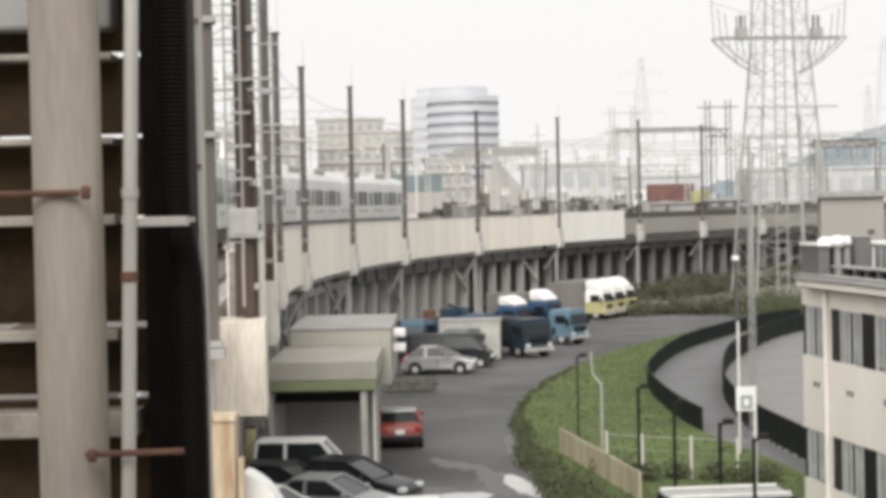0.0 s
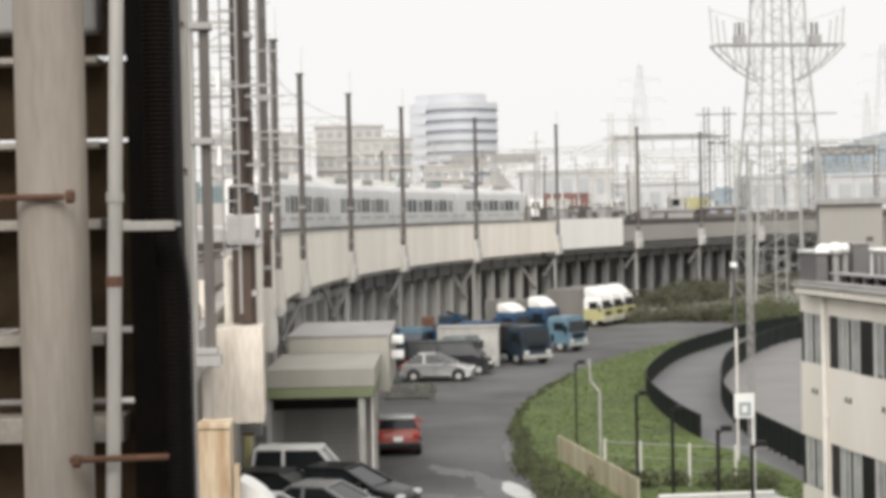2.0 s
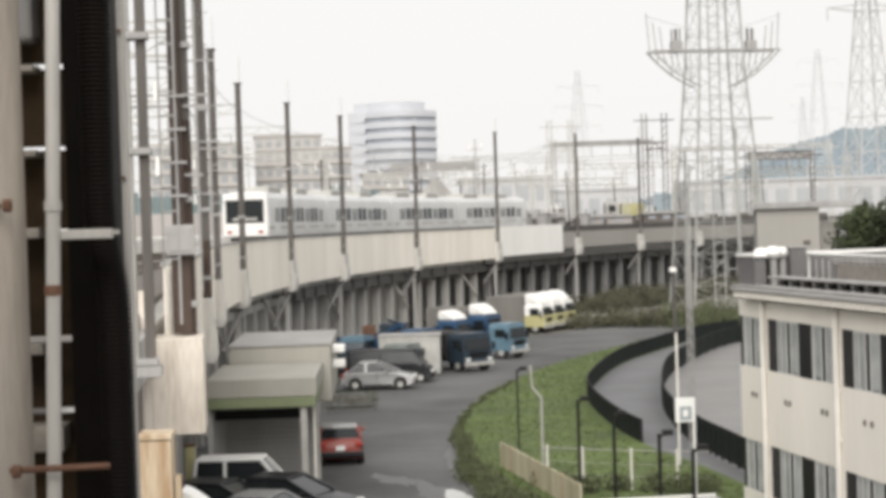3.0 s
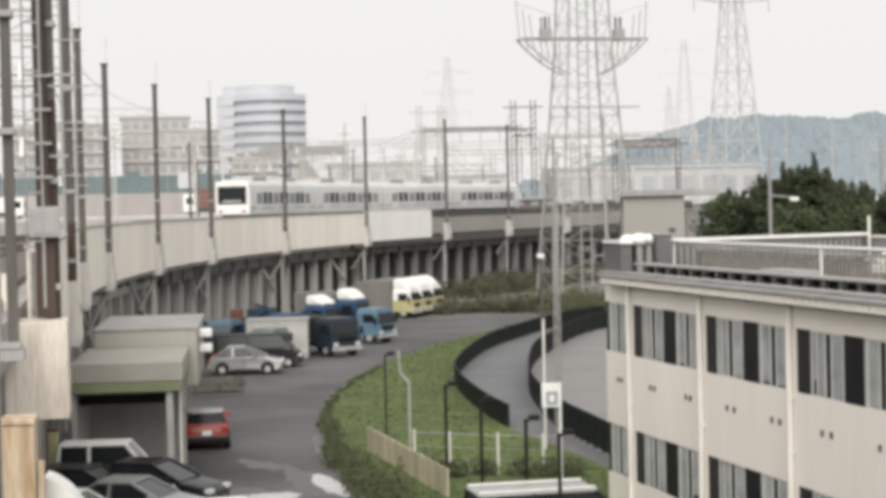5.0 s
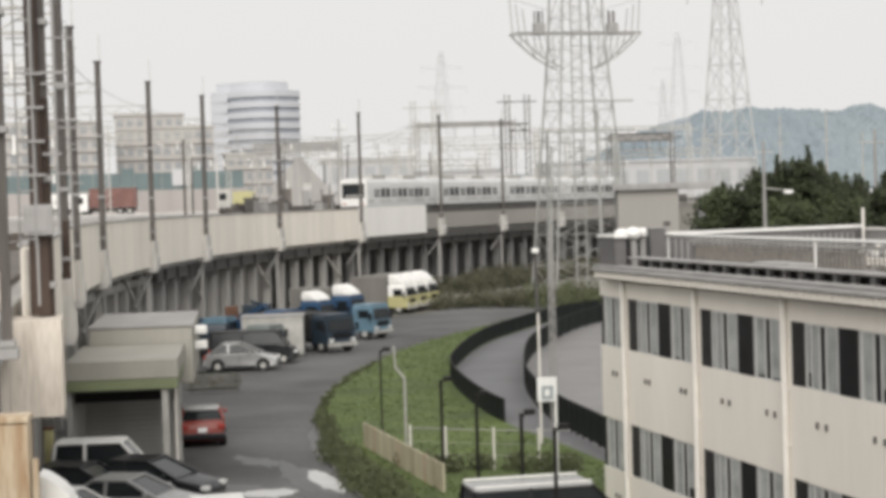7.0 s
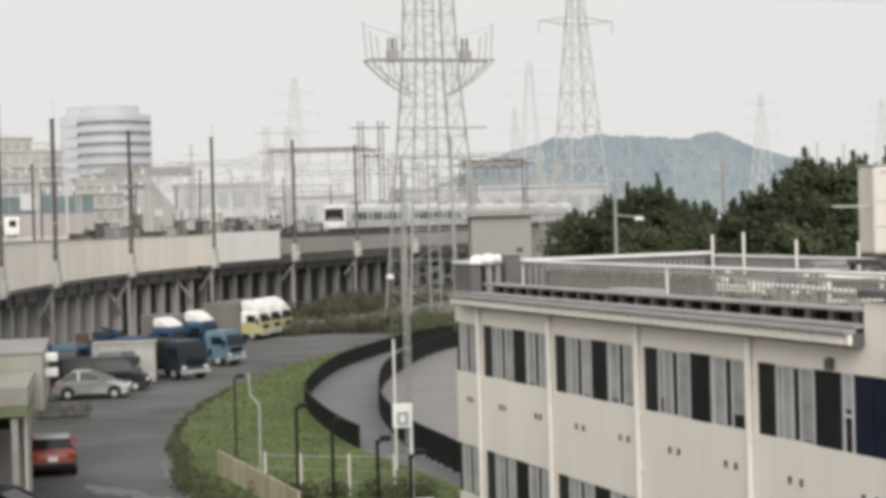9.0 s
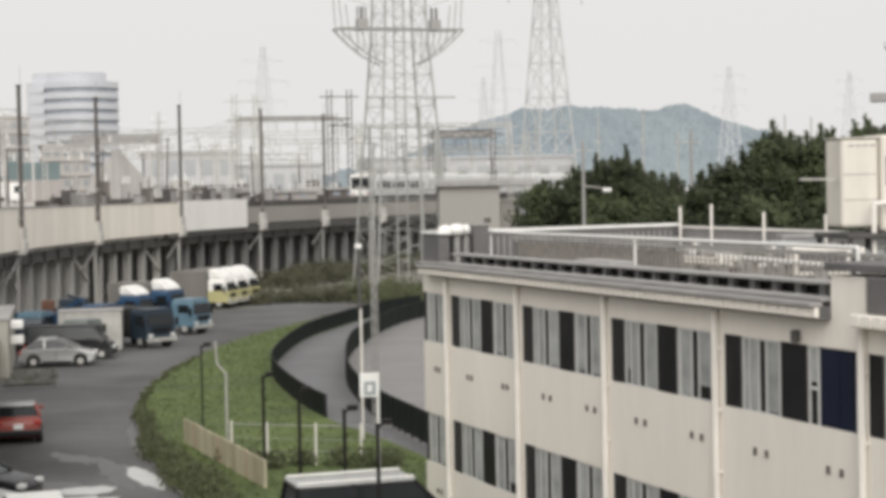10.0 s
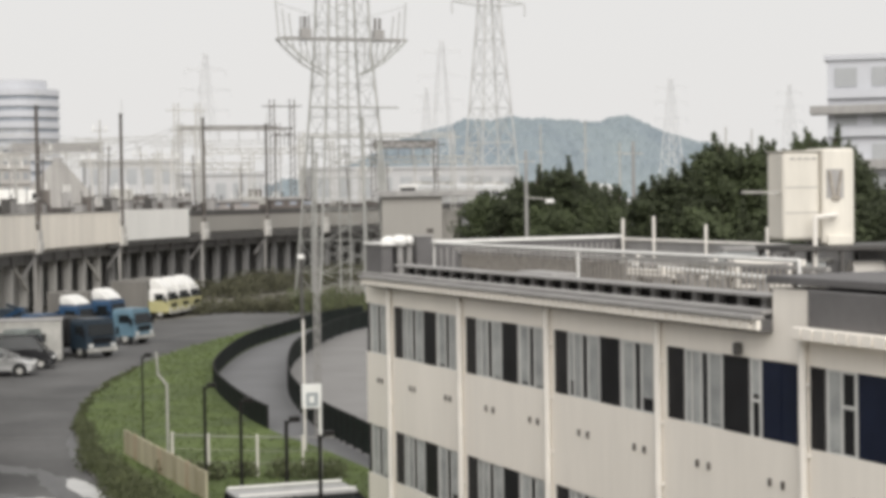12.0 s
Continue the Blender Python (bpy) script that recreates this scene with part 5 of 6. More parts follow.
def yard_clutter():
    """Stacked goods among the parked lorries, and plants by the garage fence."""
    rng = random.Random(12)
    for x, y, w, d, h, mt, nm in ((-1.0, 110.0, 0.8, 1.4, 2.7, RUST, "brown stacked steel plates in the yard"), (-5.0, 102.6, 1.6, 1.2, 1.5, BLUEP, "blue tarpaulin-covered stack in the yard"), (1.2, 119.8, 2.4, 1.4, 1.8, BLUEP, "blue tarpaulin-covered stack in the yard"), (0.6, 117.0, 1.8, 1.5, 2.4, NAVYP, "dark stacked crates in the yard")):
        e = empty("goods_stack", pose(x, y, 0.012, 0, 0, rng.uniform(-20, 20)), nm, "stack", "yard stacks")
        n = 5
        for k in range(n):
            part("layer", B((-w / 2 + rng.uniform(-0.06, 0.06), -d / 2, h * k / n), (w / 2 + rng.uniform(-0.06, 0.06), d / 2, h * (k + 1) / n - 0.02), 0.02), mt, e)
    e = empty("lorry_crane", pose(-0.4, 108.2, 0.012, 0, 0, -60), "folded blue lorry crane behind the cars", "crane")
    part("pedestal", B((-0.25, -0.25, 0), (0.25, 0.25, 2.0), 0.03), BLUEP, e)
    part("boom", bar(bmesh.new(), (0, 0, 2.0), (2.4, 0.3, 2.9), 0.26), BLUEP, e)
    part("jib", bar(bmesh.new(), (2.4, 0.3, 2.9), (0.6, 0.35, 3.1), 0.16), NAVYP, e)
    bm = bmesh.new()
    for k in range(16):
        leaves(bm, (-3.0 + k * 0.16, 85.3 + rng.uniform(-0.3, 0.3), 0.5), (0.25, 0.3, 0.5), 110, 0.06, rng)
    tagged(link(bm, "fence_plants", REED), "grey-green plants behind the low fence", "plants", kind="stuff")
    e = empty("gate_post", pose(-6.25, 55.4, 0.0), "dull yellow steel gate post by the parked cars", "post")
    part("shaft", B((-0.14, -0.14, 0), (0.14, 0.14, 2.2), 0.03), YELP, e)
    part("cap", B((-0.17, -0.17, 2.2), (0.17, 0.17, 2.27), 0.02), RUST, e)


yard_clutter()


# ---- fences and posts on the verge ----
def fences():
    for name, line, i0, i1, hh in (("path_fence", PATH_L, 13, 52, 0.95), ("yard_wall_fence", PATH_R, 4, 46, 1.15)):
        f = empty(name, label="dark green mesh fence following the curved path", category="fence", group="path fences")
        pts = line[i0:i1]
        for a, b in zip(pts[:-1], pts[1:]):
            mid = ((a[0] + b[0]) / 2, (a[1] + b[1]) / 2)
            d = math.hypot(b[0] - a[0], b[1] - a[1])
            ang = math.degrees(math.atan2(b[1] - a[1], b[0] - a[0]))
            m = pose(a[0], a[1], 0.02, 0, 0, ang)
            o = part("mesh_panel", B((0.02, -0.015, 0.08), (d - 0.02, 0.015, hh)), FENCEG, f)
            o.matrix_world = m
            o = part("post", B((-0.03, -0.04, 0), (0.03, 0.04, hh + 0.06)), BLACKST, f)
            o.matrix_world = m
            o = part("top_rail", B((0.0, -0.03, hh + 0.005), (d, 0.03, hh + 0.045)), BLACKST, f)
            o.matrix_world = m
    c = empty("panel_fence", label="cream corrugated panel fence running down the verge", category="fence")
    a, b = Vector((4.05, 63.6, 0.08)), Vector((5.75, 52.6, 0.08))
    n = 22
    for k in range(n):
        p, q = a.lerp(b, k / n), a.lerp(b, (k + 0.94) / n)
        part("panel", sheet(bmesh.new(), [(p.x, p.y), (q.x, q.y), (q.x + 0.05, q.y), (p.x + 0.05, p.y)], 0.08, 0.95 + 0.03 * (k % 2)), RUSTCREAM if k % 7 == 3 else FENCEC, c)
    m = empty("mesh_fence", label="white-posted wire mesh fence across the verge", category="fence")
    ps = [Vector((4.1, 62.6, 0.08)), Vector((5.3, 58.4, 0.08)), Vector((6.4, 57.6, 0.08)), Vector((7.9, 56.8, 0.08)), Vector((9.3, 56.2, 0.08)), Vector((10.3, 55.9, 0.08))]
    for p in ps[1:-1]:
        part("post", bar(bmesh.new(), p, p + Vector((0, 0, 1.38)), 0.07, None, 8), PIPEW, m)
    for z in (0.45, 0.85, 1.3):
        for p, q in zip(ps[1:-1], ps[2:]):
            part("wire", bar(bmesh.new(), p + Vector((0, 0, z)), q + Vector((0, 0, z)), 0.028 if z > 1 else 0.012, None, 6), GALV, m)
    for x, y, h in ((4.95, 66.2, 3.35), (6.0, 54.9, 3.3), (6.53, 50.4, 3.3), (7.08, 45.5, 3.3), (7.42, 42.4, 3.3)):
        e = empty("floodlight_post", pose(x, y, 0.0), "slim black post with a small floodlight head", "lamp post", "black posts")
        part("shaft", bar(bmesh.new(), (0, 0, 0), (0, 0, h), 0.10 if y < 60 else 0.07, None, 8), BLACKST, e)
        part("arm", bar(bmesh.new(), (0, 0, h - 0.1), (0.18, 0, h + 0.02), 0.05), BLACKST, e)
        part("head", B((0.08, -0.1, h - 0.04), (0.36, 0.1, h + 0.1), 0.02), BLACKST, e)
    e = empty("bent_lamp_post", pose(5.3, 60.0, 0.05), "pale lamp post with a cranked top", "lamp post")
    bm = bmesh.new()
    bar(bm, (0, 0, 0), (0, 0, 2.85), 0.085, None, 10)
    bar(bm, (0, 0, 2.82), (-0.3, 0, 3.2), 0.08, None, 10)
    bar(bm, (-0.3, 0, 3.17), (-0.34, 0, 3.95), 0.065, None, 10)
    part("shaft", bm, GALV, e, "pale cranked steel tube")
    e = empty("sign_post", pose(9.74, 55.4, 0.02), "white square sign on a white post", "sign")
    part("post", bar(bmesh.new(), (0, 0, 0), (0, 0, 2.6), 0.11, None, 10), WHITE, e)
    s = part("plate", B((-0.6, -0.1, 2.4), (0.04, -0.07, 3.18), 0.01), SIGNW, e)
    part("mark", B((-0.46, -0.108, 2.46), (-0.08, -0.102, 2.9)), SIGNG, s, "grey unreadable mark")
    part("mark", B((-0.36, -0.113, 2.58), (-0.2, -0.109, 2.8)), SIGNW, s)
    e = empty("street_pole", pose(10.35, 62.0, 0.02), "thin pole, white below and dark above, with lamp", "lamp post")
    part("lower_shaft", bar(bmesh.new(), (0, 0, 0), (0, 0, 4.8), 0.08, None, 10), PIPEW, e, "white lower shaft")
    part("upper_shaft", bar(bmesh.new(), (-0.02, 0, 4.8), (-0.05, 0, 7.0), 0.13, None, 10), DARKST, e, "dark upper shaft")
    part("lamp", B((-0.17, -0.15, 6.95), (0.07, 0.15, 7.12), 0.04), WHITE, e)
    for k, (x, y, h) in enumerate(((11.5, 66.0, 7.6), (12.5, 71.0, 7.4))):
        e = empty("lattice_post", pose(x, y, 0.02), "slim grey lattice post by the path", "post", "lattice posts")
        for sx, sy in ((-1, -1), (1, -1), (1, 1), (-1, 1)):
            part("leg", bar(bmesh.new(), (sx * 0.075, sy * 0.075, 0), (sx * 0.04, sy * 0.04, h), 0.025), COPING, e)
        for j in range(int(h / 0.5)):
            part("lace", bar(bmesh.new(), (-0.06, -0.065, j * 0.5), (0.06, -0.065, j * 0.5 + 0.5), 0.015), COPING, e)
            part("lace", bar(bmesh.new(), (0.06, 0.065, j * 0.5), (-0.06, 0.065, j * 0.5 + 0.5), 0.015), COPING, e)


fences()


# ---- lattice towers ----
def lattice(e, w_at, z0, z1, n, leg, brace, material, tag=""):
    """Four legs, rings and crossed braces; w_at gives the half width at a height."""
    zs = np.linspace(z0, z1, n + 1)
    fine = leg < 0.3 or leg > 0.33
    for sx, sy in ((-1, -1), (1, -1), (1, 1), (-1, 1)):
        bm = bmesh.new()
        zk = z0 + (z1 - z0) * 0.64
        for a, b in ((z0, zk), (zk, z1)):
            bar(bm, (sx * w_at(a), sy * w_at(a), a), (sx * w_at(b), sy * w_at(b), b), leg)
        part("leg", bm, material, e)
    for f in range(4):
        bm = bmesh.new()
        r = Matrix.Rotation(f * math.pi / 2, 3, "Z")
        for a, b in zip(zs[:-1], zs[1:]):
            wa, wb = w_at(a), w_at(b)
            for p, q, k in (((-wa, -wa, a), (wb, -wb, b), 1), ((wa, -wa, a), (-wb, -wb, b), 1), ((-wb, -wb, b), (wb, -wb, b), 1.2)):
                if fine:
                    part("brace", bar(bmesh.new(), r @ Vector(p), r @ Vector(q), brace * k), material, e)
                else:
                    bar(bm, r @ Vector(p), r @ Vector(q), brace * k)
        if fine:
            bm.free()
        else:
            tagged(part("bracing", bm, material, e), kind="stuff")


def cup_tower():
    e = empty("transmission_tower", pose(29.95, 155, 0, 0, 0, 8), "pale steel lattice tower with cup-shaped crossarm", "tower")
    lattice(e, lambda z: 3.65 - 1.75 * min(z, 24) / 24 - 0.4 * max(0, z - 24) / 12, 0, 36, 13, 0.15, 0.042, GALVFAR)
    # inner climbing core
    bm = bmesh.new()
    for sx in (-1, 1):
        bar(bm, (sx * 0.5, 0, 0), (sx * 0.45, 0, 34), 0.12)
    for k in range(48):
        bar(bm, (-0.5, 0, k * 0.7), (0.5, 0, k * 0.7 + (0.7 if k % 3 == 0 else 0)), 0.07)
    part("ladder_core", bm, GALVFAR, e, "inner ladder frame")
    for y in (-1.3, 1.3):
        part("crossarm_beam", bar(bmesh.new(), (-5.9, y * 0.6, 23.5), (5.9, y * 0.6, 23.5), 0.16), COPING, e, "grey top beam")
        for sx in (-1, 1):
            pts = [(5.9, 23.5), (4.9, 22.5), (3.6, 21.4), (2.4, 20.7), (1.5, 20.3)]
            part("bowed_arm", tube(bmesh.new(), [(sx * x0, y * 0.7, z0) for x0, z0 in pts], 0.14), GALVFAR, e, "bowed lower arm")
            for x0, z0 in pts[1:-1]:
                part("arm_post", bar(bmesh.new(), (sx * x0, y * 0.6, 23.5), (sx * x0, y * 0.7, z0), 0.07), GALVFAR, e)
                part("arm_tie", bar(bmesh.new(), (sx * (x0 + 0.9), y * 0.6, 23.5), (sx * x0, y * 0.7, z0), 0.06), GALVFAR, e)
    for sx in (-1, 1):
        for x, h in ((5.9, 3.4), (5.3, 2.6), (4.7, 2.2)):
            part("rod", bar(bmesh.new(), (sx * x, 0, 23.5), (sx * (x + 0.25), 0, 23.5 + h), 0.09), GALVFAR, e)
        part("rod_rail", bar(bmesh.new(), (sx * 6.1, 0, 26.6), (sx * 2.0, 0, 25.4), 0.05), GALVFAR, e)
        for k in range(4):
            part("bushing", bar(bmesh.new(), (sx * (3.1 + 0.22 * k), 0.3 * (k % 2), 23.6), (sx * (3.1 + 0.22 * k), 0.3 * (k % 2), 25.5), 0.14, None, 8), POLEM, e, "dark slender bushing")
        part("bushing_base", B((sx * 2.95, -0.35, 23.6), (sx * 3.95, 0.35, 24.4), 0.05), COPING, e)
    # web of guys and slim masts below
    for x, y in ((-3.6, -2.0), (-2.2, 3.0), (2.6, -2.6), (4.4, 1.0), (0.6, -3.6)):
        part("mast", bar(bmesh.new(), (x, y, 0), (x * 0.9, y, 17.0 - abs(x)), 0.2), GALVFAR, e, "slim side mast")
    for z in (9.0, 14.6, 17.2):
        part("platform", B((-4.0, -3.0, z), (4.2, -2.6, z + 0.14)), GALVFAR, e)


cup_tower()


def pylon(x, y, h, w, rot, arms, thick, material, label):
    e = empty("pylon", pose(x, y, 0, 0, 0, rot), label, "pylon", "pylons")
    lattice(e, lambda z: w * (1 - 0.55 * min(1, z / (h * 0.62)) - 0.33 * max(0, z / h - 0.62) / 0.38), 0, h, 9, thick, thick * 0.45, material)
    for z, a in arms:
        hw = w * 0.4
        for sx in (-1, 1):
            for sy in (-1, 1):
                for d in (-1, 1):
                    part("arm_member", bar(bmesh.new(), (sx * hw * 0.6, sy * hw * 0.6, z + d * thick * 3), (sx * a, 0, z), thick * 0.6), material, e)
            part("insulator", bar(bmesh.new(), (sx * a, 0, z), (sx * a, 0, z - h * 0.04), thick * 0.8), material, e)


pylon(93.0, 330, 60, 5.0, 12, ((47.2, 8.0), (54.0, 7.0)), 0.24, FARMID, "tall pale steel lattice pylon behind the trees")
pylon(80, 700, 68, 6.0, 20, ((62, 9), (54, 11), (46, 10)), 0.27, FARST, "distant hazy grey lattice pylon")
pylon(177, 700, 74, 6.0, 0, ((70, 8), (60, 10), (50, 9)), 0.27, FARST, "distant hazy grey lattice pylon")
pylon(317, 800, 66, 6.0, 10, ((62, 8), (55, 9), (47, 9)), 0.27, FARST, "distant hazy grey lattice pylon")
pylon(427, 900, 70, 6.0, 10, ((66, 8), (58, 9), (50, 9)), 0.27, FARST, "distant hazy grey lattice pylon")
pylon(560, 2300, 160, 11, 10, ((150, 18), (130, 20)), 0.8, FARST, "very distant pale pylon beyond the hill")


def power_line(p, q, sag):
    bm = bmesh.new()
    p, q = Vector(p), Vector(q)
    tube(bm, [p.lerp(q, j / 16) - Vector((0, 0, sag * 4 * (j / 16) * (1 - j / 16))) for j in range(17)], 0.07)
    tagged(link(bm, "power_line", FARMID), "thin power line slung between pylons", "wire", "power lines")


for sx in (-1, 1):
    power_line((93 + sx * 7 * 0.978, 330 + sx * 7 * 0.208, 54.0), (330 + sx * 8, 380, 56.5), 2.5)
    power_line((93 + sx * 7 * 0.978, 330 + sx * 7 * 0.208, 54.0), (-180 + sx * 8, 330, 57.0), 3)


# ---- railway yard and substation steelwork ----
def gantry(x0, x1, y, top, beam, depth=1.0, posts=True, material=GALV, second=None, plate=False):
    e = empty("steel_gantry", pose(0, y, 0), "grey lattice steel gantry over the railway yard", "gantry", "yard gantries")
    for x in (x0, x1) if posts else ():
        bm = bmesh.new()
        for d in (-0.3, 0.3):
            bar(bm, (x + d, 0, 0), (x + d, 0, top), 0.13)
        for k in range(int(top / 0.9)):
            bar(bm, (x - 0.3, 0, k * 0.9), (x + 0.3, 0, k * 0.9 + 0.9), 0.07)
        part("post", bm, material, e)
        part("arm", bar(bmesh.new(), (x - 1.3, 0, top - 0.9), (x + 1.3, 0, top - 0.9), 0.14), material, e)
    for zb in (beam,) if second is None else (beam, second):
        bm = bmesh.new()
        bar(bm, (x0, 0, zb), (x1, 0, zb), 0.16)
        bar(bm, (x0, 0, zb + depth), (x1, 0, zb + depth), 0.16)
        n = max(4, int((x1 - x0) / 0.8))
        for k in range(n):
            a, b = x0 + (x1 - x0) * k / n, x0 + (x1 - x0) * (k + 1) / n
            bar(bm, (a, 0, zb if k % 2 else zb + depth), (b, 0, zb + depth if k % 2 else zb), 0.11)
        part("beam", bm, material, e)
        if plate:
            part("girder_plate", B((x0, 0.02, zb + 0.05), (x1, 0.08, zb + depth - 0.05)), COPING, e, "grey plate girder")
        for k in range(1, 5):
            xk = x0 + (x1 - x0) * k / 5
            part("dropper", bar(bmesh.new(), (xk, 0, zb), (xk, 0, zb - 1.4), 0.1), material, e)


gantry(1.3, 11.2, 205, 16.4, 15.1, 0.95, material=COPING, plate=True)
gantry(21.6, 24.3, 222, 21.6, 17.8, 0.9)
gantry(22.2, 34.7, 224, 19.2, 18.25, 0.55, material=COPING, plate=True)
gantry(19.0, 31.0, 222, 15.5, 13.2, 0.8)
gantry(34.0, 36.6, 224, 22.2, 17.6, 0.9, material=POLEM)
gantry(-14.5, -6.0, 190, 18.0, 16.5, 0.6)
gantry(-2.0, 9.0, 240, 17.0, 15.2, 0.7)
gantry(10.0, 21.0, 240, 16.5, 14.2, 0.6)
gantry(48.9, 57.6, 232, 17.4, 16.1, 0.95, material=POLEM, plate=True)
gantry(39.5, 60.5, 234, 18.5, 17.6, 0.5, material=GALV)
gantry(44.0, 63.5, 236, 17.0, 14.2, 0.8)
gantry(28.0, 42.0, 250, 18.0, 16.0, 0.7)


def substation():
    rng = random.Random(9)
    for k in range(26):
        x, y, _z = on(108 + k * 4.9, rng.uniform(17.5, 26))
        h = rng.uniform(14, 19)
        e = empty("substation_pole", pose(x, y, 0), "slim leaning substation pole with insulators", "pole", "substation poles")
        lean = rng.uniform(-1.4, 1.4)
        part("shaft", bar(bmesh.new(), (0, 0, 0), (lean, 0, h), 0.26, 0.18, 8), (GALV, POLEM, CONC)[k % 3], e)
        part("crossarm", bar(bmesh.new(), (lean - 0.9, 0, h - 1.2), (lean + 0.9, 0, h - 1.2), 0.12), GALV, e)
        for d in (-0.7, 0.7):
            part("insulator", bar(bmesh.new(), (lean + d, 0, h - 1.15), (lean + d, 0, h - 0.5), 0.2, 0.14, 8), WHITE, e)
    for k in range(14):
        x, y, _z = on(rng.uniform(126, 190), rng.uniform(19, 25))
        e = empty("transformer", pose(x, y, 8.2), "grey substation transformer cabinet", "transformer", "substation cabinets")
        w, h = rng.uniform(1.2, 3.2), rng.uniform(1.2, 2.6)
        part("tank", B((0, 0, 0), (w, 1.5, h), 0.08), (GALV, POLEM, COPING)[k % 3], e)
        for j in range(3):
            part("bushing", bar(bmesh.new(), (w * (0.25 + 0.25 * j), 0.7, h), (w * (0.25 + 0.25 * j), 0.7, h + 0.8), 0.16, 0.1, 8), WHITE, e)
    for p, q in (((12.4, 205, 14.9), (22.0, 224, 18.7)), ((9.0, 240, 15.5), (22.0, 224, 18.9)), ((34.5, 224, 18.8), (39.5, 232, 18.0)), ((-6.0, 190, 16.8), (3.3, 205, 14.9)), ((36.6, 224, 18.0), (44.0, 236, 14.8))):
        bm = bmesh.new()
        p, q = Vector(p), Vector(q)
        tube(bm, [p.lerp(q, j / 8) - Vector((0, 0, 2.4 * (j / 8) * (1 - j / 8))) for j in range(9)], 0.05)
        tagged(link(bm, "busbar_wire", GALV), "thin wire between the yard gantries", "wire", "yard wires")
    e = empty("yard_embankment", label="raised grey yard platform behind the viaduct", category="embankment", kind="structure")
    part("slab", sheet(bmesh.new(), [(-130, 165)] + [on(s, 16.5)[:2] for s in range(85, 236, 10)] + [(60, 290), (-130, 262)], 0, 8.2), CONC_D, e)
    for k in range(16):
        e = empty("relay_cabinet", on_pose(102 + k * 3.4 + rng.uniform(-1, 1), rng.uniform(13.0, 14.6), 7.45), "dark brown-grey trackside relay cabinet", "cabinet", "trackside cabinets")
        w, h = rng.uniform(0.8, 2.4), rng.uniform(1.0, 2.3)
        part("body", B((-0.5, -w / 2, 0), (0.5, w / 2, h), 0.03), (POLEM, DARKST, COPING)[k % 3], e)
        part("lid", B((-0.56, -w / 2 - 0.06, h), (0.56, w / 2 + 0.06, h + 0.08)), POLEM, e)
        part("door", B((0.5, -w / 2 + 0.1, 0.15), (0.53, w / 2 - 0.1, h - 0.12)), COPING, e)
        part("conduit", bar(bmesh.new(), (0, w / 2 - 0.1, h), (0, w / 2 - 0.1, h + rng.uniform(0.3, 1.4)), 0.1), DARKST, e)


substation()

# road across the raised yard
hw = empty("yard_road", label="road across the raised railway yard", category="road", kind="structure")
part("surface", B((-130, 225.5, 8.2), (31, 232.0, 8.22)), ASPHALT, hw)
part("kerb", B((-130, 225.2, 8.2), (29, 225.45, 8.36)), CONC, hw)


def box_lorry(name, label, cargo, cabp, L=8.0, ch=2.5):
    e = empty(name, label=label, category="truck", group="moving vehicles")
    part("chassis", B((-0.5, -L, 0.5), (0.5, 0, 0.9)), DARKST, e)
    c = part("cab", B((-1.2, -1.9, 0.5), (1.2, 0, 2.75), 0.12), cabp, e)
    part("windscreen", B((-1.05, -0.1, 1.5), (1.05, 0.02, 2.4), 0.02), GLASSD, c)
    for sx in (-1, 1):
        part("side_window", B((sx * 1.18, -1.3, 1.5), (sx * 1.215, -0.4, 2.35), 0.01), GLASSD, c)
    b = part("container", B((-1.22, -L, 0.95), (1.22, -2.1, 0.95 + ch), 0.03), cargo, e)
    for k in range(16):
        y = -L + 0.3 + k * (L - 2.6) / 16
        for sx in (-1, 1):
            part("rib", B((sx * 1.22, y, 1.05), (sx * 1.25, y + 0.14, 0.85 + ch)), cargo, b)
    for y in (-1.0, -L + 0.9, -L + 2.1):
        for sx in (-1, 1):
            wheel(e, sx * 1.0, y, 0.48, 0.3)
    return e


CONTAINER = box_lorry("container_truck", "white-cabbed lorry carrying a red-oxide container", CONTR, WHITE)
YELLOW = box_lorry("yellow_box_truck", "small lorry with a yellow box body", YELP, GALV, 5.0, 1.6)
WHITEBOX = box_lorry("white_box_truck", "white box lorry driving past the yard", WHITE, WHITE, 6.0, 1.9)


# ---- distance ----
def block(name, m, W, D, H, floors, cols, wallm, label, category="building", winm=APTWIN):
    """A far building with window openings set back in its front and left side."""
    e = empty(name, m, label, category, "far buildings")
    part("wall", B((0, 0, 0), (W, D, H)), wallm, e)
    part("roof", B((-0.3, -0.3, H), (W + 0.3, D + 0.3, H + 0.5)), wallm, e)
    fh = H / floors
    pane = None
    for i in range(floors):
        for j in range(cols):
            x = W * (j + 0.2) / cols
            if pane is None:
                ob = part("window", B((0, -0.1, 0), (W / cols * 0.6, 0.02, fh * 0.5)), winm, e)
                pane = ob.data
            else:
                ob = new("window", pane)
                ob.parent = e
            ob.location = (x, 0, fh * (i + 0.3))
        part("balcony", B((0, -0.5, fh * i), (W, -0.11, fh * i + fh * 0.22)), wallm, e)
    return e


